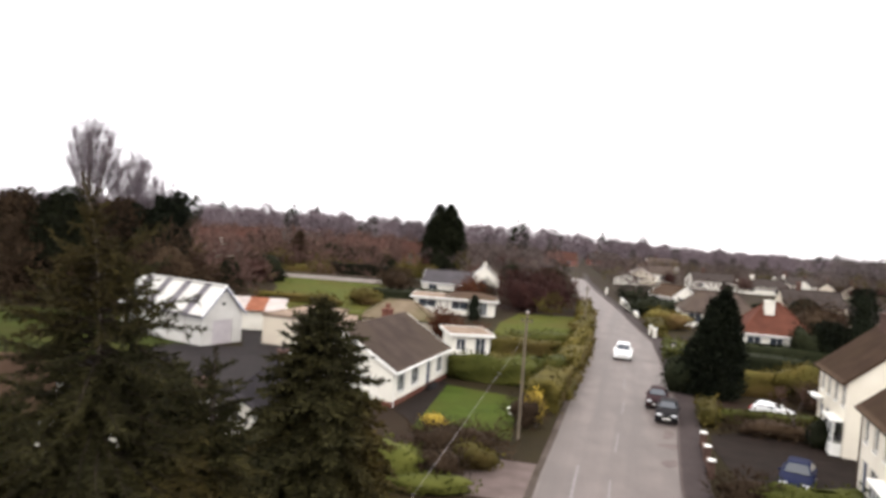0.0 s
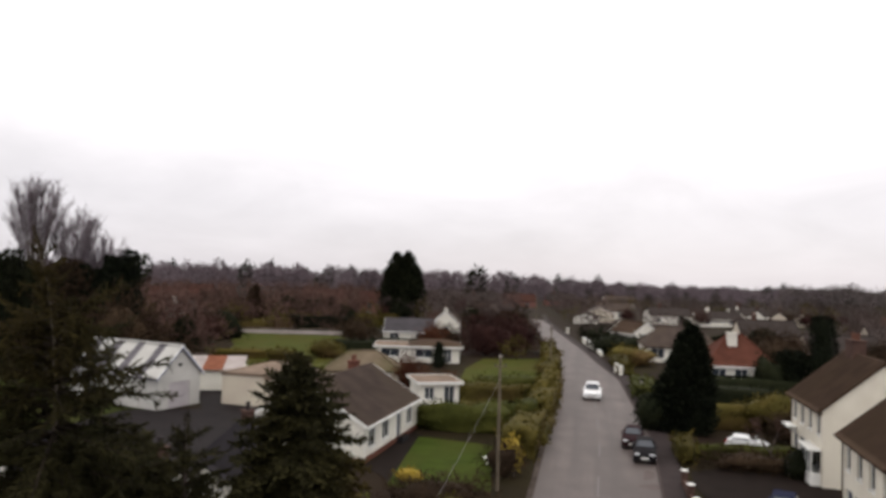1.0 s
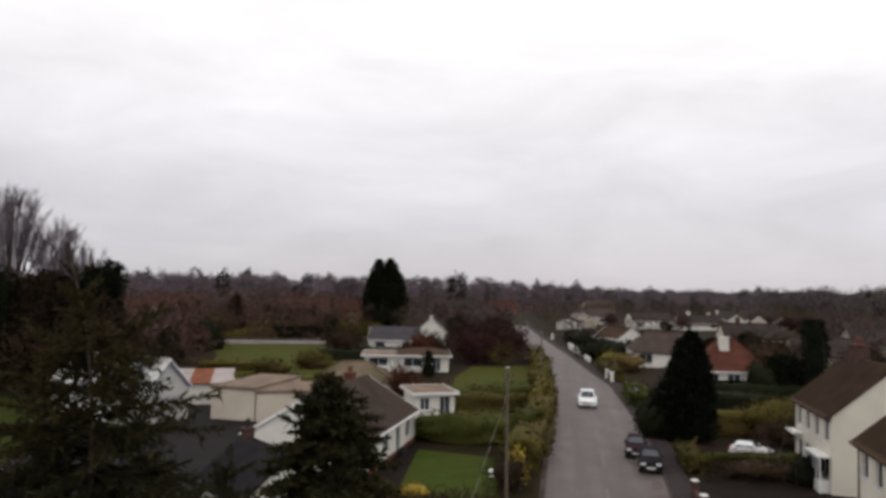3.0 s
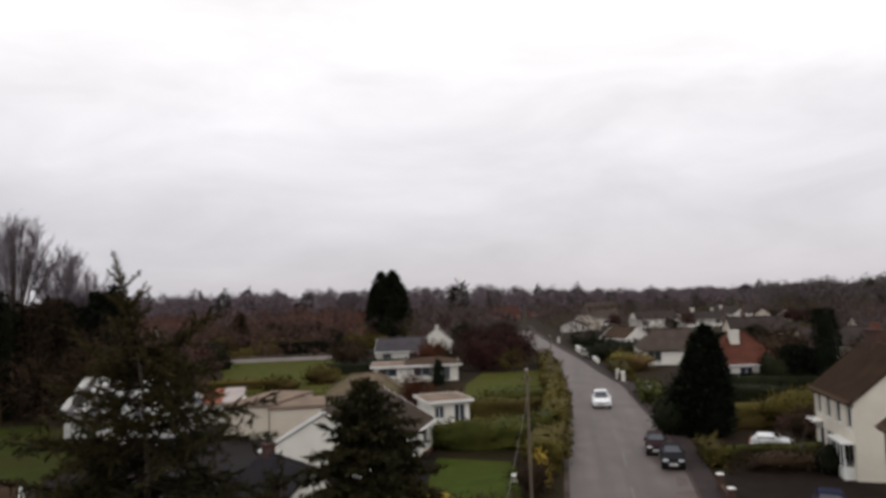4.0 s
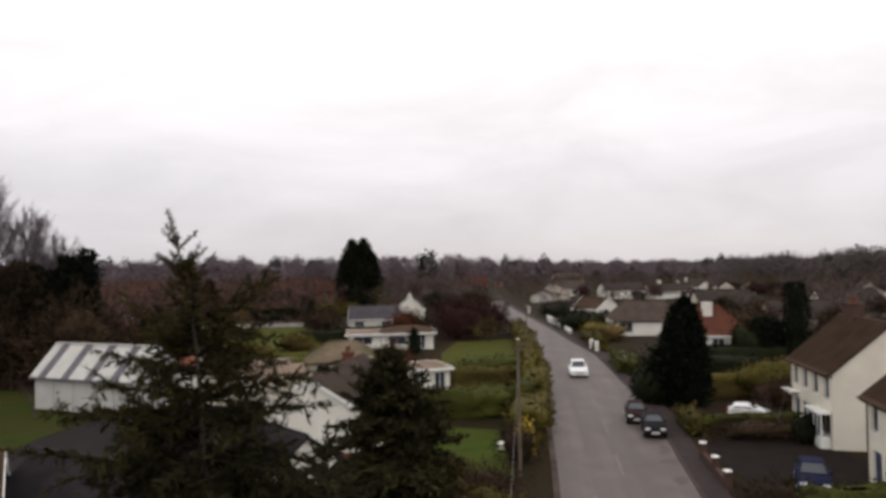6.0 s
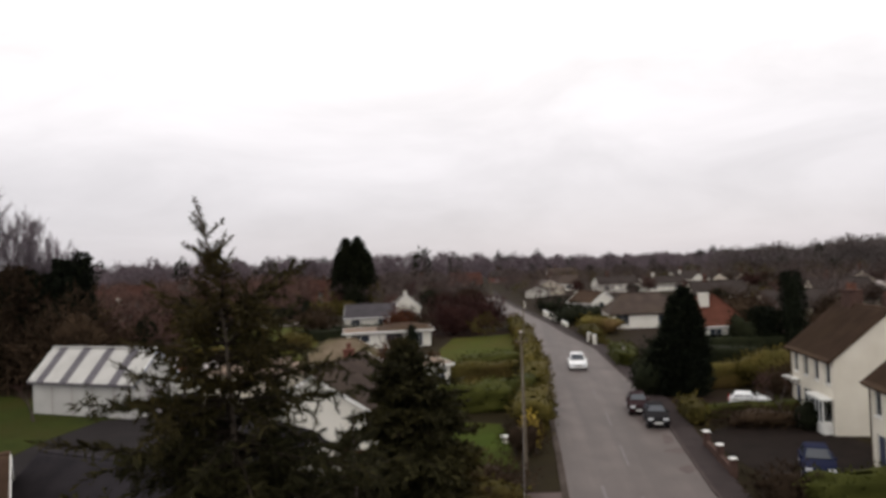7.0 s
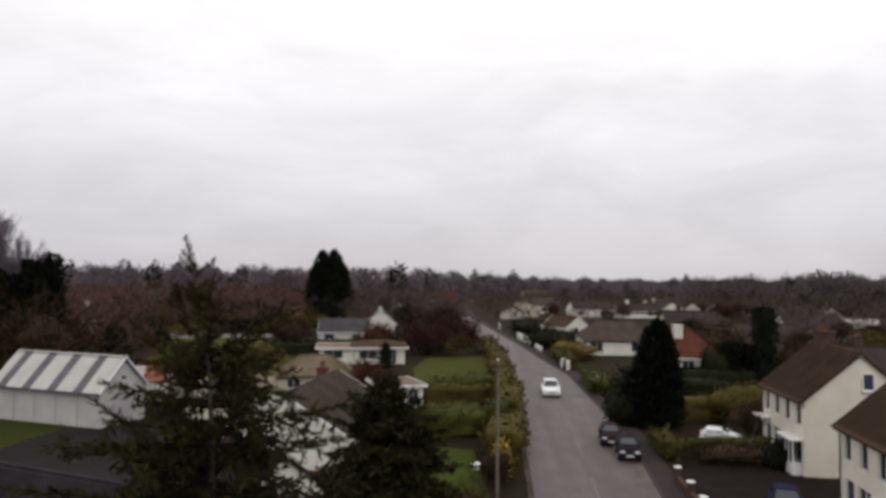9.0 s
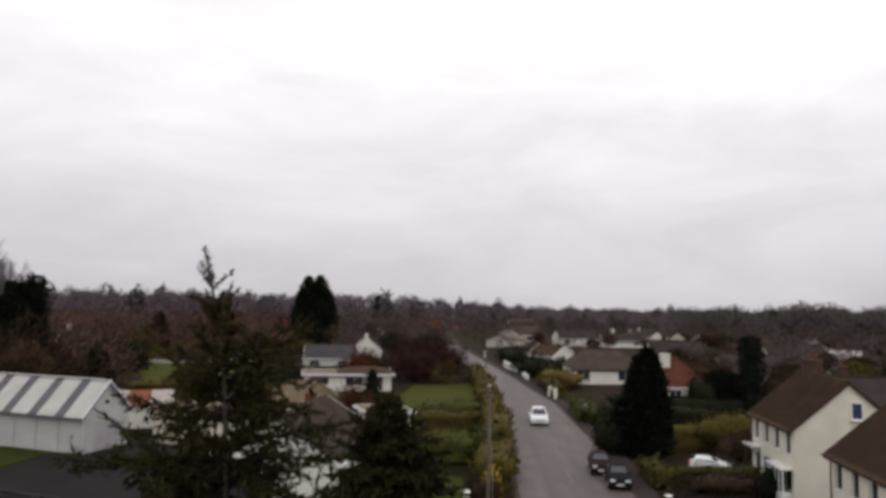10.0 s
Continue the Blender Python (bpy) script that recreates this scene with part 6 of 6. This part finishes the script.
# hedges and shrubs: name, label, x, y, half-length, half-width, height, turn, material, squareness
HEDGES = [
    ("hedge", "dark clipped hedge behind the lawn", 5.4, 45.7, 4.2, 1.2, 2.1, -8, "hedge", 0.75),
    ("hedge", "dark green hedge beside the lawn", 9.7, 47.1, 2.4, 1.2, 2.2, 20, "hedge", 0.6),
    ("hedge", "olive overgrown hedge across the garden", 9.0, 58.0, 4.0, 1.5, 2.0, 8, "olive", 0.75),
    ("hedge", "green clipped hedge across the garden", 11.5, 65.9, 4.0, 1.6, 1.7, 8, "hedge", 0.8),
    ("hedge", "olive winter hedge beside the road", 10.0, 41.0, 4.8, 1.35, 2.0, 74, "olive", 0.6),
    ("hedge", "olive winter hedge beside the road", 13.0, 52.5, 6.0, 1.35, 2.0, 74, "olive", 0.6),
    ("hedge", "olive winter hedge beside the road", 16.4, 66.5, 7.5, 1.35, 2.0, 76, "olive", 0.6),
    ("hedge", "olive winter hedge beside the road", 19.4, 82.0, 8.0, 1.35, 1.8, 79, "olive", 0.6),
    ("shrub", "low olive shrubs between the hedge rows", 7.2, 51.8, 3.2, 1.8, 1.3, 10, "olive", 1.0),
    ("shrub", "low green shrubs between the hedge rows", 11.0, 61.6, 2.8, 1.6, 1.2, 10, "hedge", 1.0),
    ("shrub", "tangled green shrubs beside the lawn", 8.4, 49.2, 2.2, 1.5, 1.7, 10, "hedge", 1.0),
    ("shrub", "low yellow-green bank along the road edge", 11.9, 45.5, 6.5, 0.9, 0.8, 75, "olive", 0.9),
    ("shrub", "low yellow-green bank along the road edge", 15.4, 60.0, 7.5, 0.9, 0.8, 76, "olive", 0.9),
    ("hedge", "olive winter hedge beside the road", 22.6, 100.0, 10.0, 1.2, 2.0, 81, "olive", 0.6),
    ("shrub", "brown and green shrubs in the front garden", 3.2, 26.2, 3.4, 1.4, 1.8, -4, "brownbush", 1.0),
    ("shrub", "tangled green shrubs by the driveway", -0.4, 22.4, 2.0, 1.7, 1.7, 0, "hedge", 1.0),
    ("shrub", "brown winter shrub by the driveway", 2.3, 22.8, 1.7, 1.4, 1.6, 0, "brownbush", 1.0),
    ("shrub", "olive shrub by the driveway", 4.0, 24.2, 1.4, 1.2, 1.3, 0, "olive", 1.0),
    ("shrub", "low green ground cover by the driveway", 1.6, 20.6, 2.4, 1.0, 0.8, 0, "hedge", 1.0),
    ("shrub", "brown winter shrub by the pole", 7.4, 32.8, 1.3, 1.1, 2.3, 0, "brownbush", 1.0),
    ("shrub", "golden leaved shrub at the lawn corner", 8.0, 34.3, 0.8, 0.75, 2.2, 0, "yellow", 1.0),
    ("shrub", "low golden shrub in the flower bed", 1.7, 31.4, 0.9, 0.6, 0.75, 0, "yellow", 1.0),
    ("shrub", "low brown flower bed", 3.6, 29.6, 3.0, 0.7, 0.5, 0, "brownbush", 0.9),
    ("shrub", "purple-red leafless shrub mass by the garden", 13.0, 102.0, 5.0, 4.6, 6.6, 0, "burgundy", 1.0),
    ("shrub", "purple-red leafless shrub mass by the garden", 18.4, 106.0, 4.3, 4.4, 5.6, 0, "burgundy", 1.0),
    ("shrub", "rusty red shrub behind the annex", 1.5, 61.2, 2.2, 1.6, 4.2, 0, "rusty", 1.0),
    ("shrub", "rusty red shrub behind the annex", 4.6, 62.8, 1.8, 1.4, 2.2, 0, "rusty", 1.0),
    ("shrub", "rusty red shrub behind the flat roofed house", 4.6, 103, 2.4, 2.0, 4.9, 0, "rusty", 1.0),
    ("hedge", "dark hedge below the orange roofed house", 36.5, 66.0, 8.0, 1.6, 2.2, -8, "darkgreen", 0.6),
    ("hedge", "dark hedge below the orange roofed house", 33.0, 60.0, 7.0, 1.4, 1.9, -8, "darkgreen", 0.6),
    ("hedge", "olive hedge around the garden drive", 27.6, 48.8, 4.6, 1.2, 2.0, -6, "olive", 0.6),
    ("shrub", "olive shrub bank behind the parked saloon", 32.2, 47.6, 3.4, 2.0, 3.5, 0, "olive", 1.0),
    ("hedge", "green hedge in front of the parked saloon", 24.8, 37.9, 3.8, 0.7, 1.05, -8, "hedge", 0.6),
    ("hedge", "yellow-green hedge at the drive corner", 20.6, 38.4, 2.8, 0.7, 1.3, 74, "olive", 0.6),
    ("shrub", "brown shrub bank beside the gravel drive", 23.9, 35.4, 3.4, 1.6, 1.1, -10, "brownbush", 0.9),
    ("shrub", "round dark shrub at the house corner", 25.9, 33.6, 0.9, 0.9, 1.7, 0, "darkgreen", 1.0),
    ("shrub", "brown shrub in the near garden", 16.6, 21.8, 1.8, 1.2, 1.7, 0, "brownbush", 1.0),
    ("hedge", "green hedge of the near garden", 19.6, 20.6, 2.6, 0.9, 1.5, -10, "hedge", 0.6),
    ("shrub", "brown leafless shrub beside the white house", 30.6, 43.8, 1.6, 1.6, 2.4, 0, "brownbush", 1.0),
    ("shrub", "dark evergreen shrub at the foot of the cypress", 21.3, 47.4, 1.4, 1.5, 3.2, 0, "darkgreen", 1.0),
    ("shrub", "dark evergreen shrub below the column cypress", 40.5, 66.0, 2.0, 2.0, 4.6, 0, "darkgreen", 1.0),
    ("shrub", "dark round evergreen behind the orange roof", 50.0, 82.0, 5.2, 4.2, 6.2, 0, "brownbush", 1.0),
    ("hedge", "roadside hedge below the bungalows", 30.6, 88.0, 7.0, 1.2, 1.6, 78, "olive", 0.6),
    ("hedge", "roadside hedge below the bungalows", 26.5, 66.0, 5.6, 1.2, 1.6, 76, "hedge", 0.6),
    ("shrub", "dark shrub mass below the white gable", 36.5, 112.0, 4.6, 6.0, 3.2, 0, "darkgreen", 1.0),
    ("shrub", "dark shrub mass beside the road bend", 41.5, 142, 5.0, 8.0, 2.7, 0, "darkgreen", 1.0),
    ("shrub", "olive shrub mass in a front garden", 33.5, 94.0, 3.2, 4.2, 2.6, 0, "olive", 1.0),
    ("hedge", "green hedge in the back garden", -13.0, 77.0, 5.0, 1.2, 1.0, 4, "hedge", 0.6),
    ("hedge", "olive hedge in the back garden", -22.0, 90.0, 5.0, 1.4, 1.2, 4, "olive", 0.6),
    ("hedge", "dark hedge in the back garden", -7.0, 104.2, 4.0, 1.4, 1.6, 4, "darkgreen", 0.6),
    ("shrub", "brown shrub beside the grey roofed house", -9.0, 120.0, 3.6, 3.0, 4.6, 0, "brownbush", 1.0),
    ("shrub", "dark evergreen shrub in the back gardens", -33, 118.0, 3.6, 3.0, 5.0, 0, "darkgreen", 1.0),
    ("hedge", "dark hedge before the grey roofed house", 0.5, 114.0, 6.0, 1.4, 1.3, 0, "darkgreen", 0.6),
    ("shrub", "brown shrub before the grey roofed house", 7.5, 116.0, 2.4, 2.2, 3.2, 0, "brownbush", 1.0),
    ("hedge", "yellow-green hedge behind the back lawn", -34.0, 137.0, 6.0, 1.6, 2.6, 4, "olive", 0.6),
    ("hedge", "dark clipped hedge behind the back lawn", -18.0, 138.0, 6.5, 1.8, 3.4, 2, "darkgreen", 0.55),
    ("hedge", "olive clipped hedge behind the back lawn", -26.0, 146.0, 7.0, 2.0, 3.8, 2, "olive", 0.55),
    ("shrub", "green shrubs on the back lawn", -11.0, 92.7, 3.0, 2.2, 2.5, 0, "olive", 1.0),
    ("shrub", "olive shrubs on the back lawn", -15.5, 85.3, 2.6, 1.8, 2.0, 0, "olive", 1.0),
    ("shrub", "brown thicket beside the dark evergreens", -28.5, 72.5, 3.4, 3.0, 5.6, 0, "brownbush", 1.0),
    ("shrub", "brown leafless thicket below the evergreens", -30.6, 69.0, 4.2, 2.6, 9.0, 0, "brownbush", 1.0),
    ("shrub", "dark ivy-clad thicket behind the shed", -25.0, 70.0, 3.6, 2.6, 4.0, 0, "brownbush", 1.0),
    ("shrub", "green shrub below the slate garage", -9.5, 18.5, 3.2, 2.2, 2.4, 0, "darkgreen", 1.0),
    ("shrub", "green shrub among the spruces", -5.0, 12.0, 2.4, 2.0, 3.2, 0, "darkgreen", 1.0),
    ("shrub", "tangled shrub at the foot of the spruces", -9.0, 8.0, 3.5, 3.0, 3.6, 0, "darkgreen", 1.0),
]
for i, (name, label, x, y, a, b, h, turn, mat, sq) in enumerate(HEDGES):
    size = 0.14 + 0.0022 * max(0, y)
    if h > 7:
        size *= 1.7
    n = int(min(9000, 1.6 * (a * b + (a + b) * h) * 3.0 / size ** 1.5))
    twiggy = name == "shrub" and mat in ("burgundy", "brownbush", "rusty")
    bush(name, label, x, y, a, b, h, mat, n * (2 if twiggy else 1), size * (2.2 if twiggy else 1.1), 100 + i, turn, sq, "hedge" if name == "hedge" else "shrub", strength=0.26 if twiggy else 0.25, slim=0.13 if twiggy else 0.55, core=0.6 if twiggy else 0.84)

# ---------- garden trees ----------
def garden_tree(label, h, r, mat, seed, slim, core):
    """A tree with a short stem and an uneven rounded crown."""
    g, nr = random.Random(seed), np.random.default_rng(seed)
    ob = thing("garden_tree", pose(0, 0, -50), label, "tree", "garden trees")
    bm = bmesh.new()
    tube(bm, (0, 0, 0), (0, 0, h * 0.45), 0.16, 0.09, 7)
    for k in range(4):
        a = k * 1.57 + g.uniform(-0.4, 0.4)
        tube(bm, (0, 0, h * (0.3 + 0.04 * k)), (math.cos(a) * r * 0.5, math.sin(a) * r * 0.5, h * 0.62), 0.07, 0.03, 5)
    part("trunk", bm, "bark", ob)
    v, f = foliage(nr, g, r, r * 0.9, h * 0.42, 5200, 0.42 if slim < 0.3 else 0.28, 1.0, 0.3, -0.9, slim * 1.3, core)
    v[:, 2] += h * 0.22
    raw_part("crown", v, f, mat, ob)
    return ob


KINDS = [garden_tree("leafless brown garden tree with fine twigs", 6.0, 2.7, "twig", 301, 0.1, 0.45), garden_tree("brown winter tree with a rounded crown", 5.4, 2.6, "brownbush", 302, 0.12, 0.55),
         garden_tree("olive green winter tree with an uneven crown", 5.0, 2.4, "olive", 303, 0.4, 0.75), garden_tree("dark evergreen garden tree", 6.2, 2.2, "darkgreen", 304, 0.4, 0.78),
         garden_tree("purple-brown leafless garden tree", 5.6, 2.8, "burgundy", 305, 0.1, 0.45)]
rng = random.Random(77)


def scatter(count, xs, ys, hs, ws, keep):
    spots = []
    while len(spots) < count:
        x, y = rng.uniform(*xs), rng.uniform(*ys)
        if keep(x, y):
            spots.append((x, y, rng.uniform(*hs), rng.uniform(*ws)))
    return spots


def clear_of_houses(x, y):
    return all(math.hypot(x - (hx + L / 2), y - (hy + W / 2)) > L * 0.62 for hx, hy, _, L, W, *_ in FAR)


def sight(x, y):
    """The open gardens before the white bungalows."""
    return 0.22 < x / y < 0.62 and y < 206


def off_road(x, y):
    return x < edge(LEFT, y) - 3 or x > edge(RIGHT, y) + 4


spots = scatter(46, (-85, -16), (70, 190), (0.7, 1.25), (0.8, 1.3), lambda x, y: clear_of_houses(x, y) and x > -0.8 * y and not (-0.27 * y - 2 < x and y < 134))
spots += scatter(40, (44, 170), (58, 215), (0.55, 0.95), (0.7, 1.1), lambda x, y: clear_of_houses(x, y) and off_road(x, y) and x < 0.95 * y + 5 and not (34 < x < 72 and 70 < y < 190))
spots += scatter(12, (-16, 24), (138, 215), (0.7, 1.1), (0.8, 1.2), lambda x, y: clear_of_houses(x, y) and off_road(x, y))
FIXED = [(55, 88, 0.85, 1.1, 0), (60, 101, 0.8, 1.2, 1), (66, 86, 0.9, 1.1, 1), (72, 100, 0.8, 1.2, 0), (81, 90, 0.85, 1.2, 2), (53, 106, 0.75, 1.1, 3), (92, 102, 0.8, 1.2, 1), (63, 114, 0.8, 1.1, 3), (77, 113, 0.8, 1.2, 1), (56, 74, 0.8, 1.1, 1), (88, 84, 0.8, 1.2, 0), (104, 96, 0.9, 1.2, 0), (50, 122, 0.7, 1.1, 1), (-22, 158, 1.05, 1.3, 3), (-28, 156, 1.2, 1.2, 3), (-14, 148, 0.95, 1.2, 3), (-37, 150, 1.0, 1.4, 2), (-9, 142, 0.8, 1.1, 2), (-40, 128, 0.9, 1.2, 3), (-47, 118, 1.0, 1.3, 2), (-36, 108, 0.8, 1.1, 3), (-46, 96, 1.05, 1.3, 3), (-33, 92, 0.8, 1.2, 2)]
for x, y, h, w, k in FIXED:
    copy_thing(KINDS[k], pose(0, 0, 0)).matrix_basis = pose(x, y, 0, 0, 0, x * 7) @ Matrix.Diagonal((w, w, h, 1))
for i, (x, y, h, w) in enumerate(spots):
    ob = KINDS[rng.choice((0, 0, 1, 1, 2, 3, 3, 4))]
    c = ob if ob.location.z < -1 else copy_thing(ob, pose(0, 0, 0))
    c.matrix_basis = pose(x, y, 0, 0, 0, rng.uniform(0, 360)) @ Matrix.Diagonal((w, w, h, 1))
woods("woodland", "brown leafless trees and scrub beyond the yard", scatter(420, (-150, -14), (66, 260), (5, 10), (5, 9), lambda x, y: clear_of_houses(x, y) and (x < -24 or y > 112) and not (-0.27 * y - 2 < x and y < 134) and not (x > -80 and y < 68) and x > -0.85 * y - 30 and x < -6 - (y < 110) * 12), "twig", 201)
woods("woodland", "brown leafless garden trees between the houses", scatter(200, (48, 260), (70, 330), (4, 8), (5, 8), lambda x, y: clear_of_houses(x, y) and off_road(x, y) and x < 1.05 * y + 30 and not (x < 72 and y < 190) and not sight(x, y)), "twigmid", 202)
woods("woodland", "olive evergreen scrub among the far gardens", scatter(150, (-140, 240), (95, 320), (3, 6.5), (4, 7), lambda x, y: clear_of_houses(x, y) and off_road(x, y) and not (-26 < x < 14 and y < 142) and not sight(x, y)), "olive", 208, up=0.3)
woods("woodland", "brown leafless trees along the road bend", scatter(90, (-10, 60), (135, 330), (5, 9), (5, 8), lambda x, y: clear_of_houses(x, y) and off_road(x, y) and not (abs(x + 1.9) < 9 and y < 172)), "twigmid", 203)
woods("woodland", "dark evergreens among the far gardens", scatter(90, (-150, 260), (110, 380), (4, 9), (3, 5), lambda x, y: clear_of_houses(x, y) and off_road(x, y) and not sight(x, y)), "darkgreen", 204, up=0.8)
woods("woodland", "dark evergreen hedgerows behind the back gardens", scatter(70, (-95, -14), (140, 235), (4, 7.5), (5, 9), lambda x, y: clear_of_houses(x, y) and abs(x + 2) > 10), "darkgreen", 211, up=0.4)
woods("woodland", "dull olive shrubs behind the back gardens", scatter(60, (-95, -12), (136, 220), (3, 5.5), (5, 9), lambda x, y: clear_of_houses(x, y) and abs(x + 2) > 10), "olive", 212, up=0.3)


def skyline(x, y, low, high):
    """Higher woods to the north-west, lower ones to the east, in uneven clumps."""
    swell = noise.noise(Vector((x * 0.012, y * 0.012, 3.1)))
    east = min(1.0, max(0.0, (x / y - 0.1) / 0.25))
    return (low + (high - low) * rng.random()) * (1.0 - 0.33 * east) * (1 + 0.2 * swell)


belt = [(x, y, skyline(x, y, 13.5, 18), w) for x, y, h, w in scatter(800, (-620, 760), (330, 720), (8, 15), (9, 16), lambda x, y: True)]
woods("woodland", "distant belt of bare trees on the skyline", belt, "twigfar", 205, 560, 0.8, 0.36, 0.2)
belt = [(x, y, skyline(x, y, 12, 21), w) for x, y, h, w in scatter(100, (-620, 760), (300, 720), (9, 16), (5, 9), lambda x, y: True)]
woods("woodland", "distant dark conifers on the skyline", belt, "darkgreen", 206, 300, 1.0, 0.42, 0.7)
woods("woodland", "dark wooded rise beyond the houses", scatter(150, (170, 440), (220, 420), (11.5, 15.5), (10, 15), lambda x, y: x > 0.55 * y), "twigrise", 209, 900, 0.7, 0.3, 0.3)
woods("woodland", "brown leafless thicket behind the white shed", scatter(52, (-62, -27), (66, 80), (4, 8), (5, 7), lambda x, y: True), "brownbush", 207)
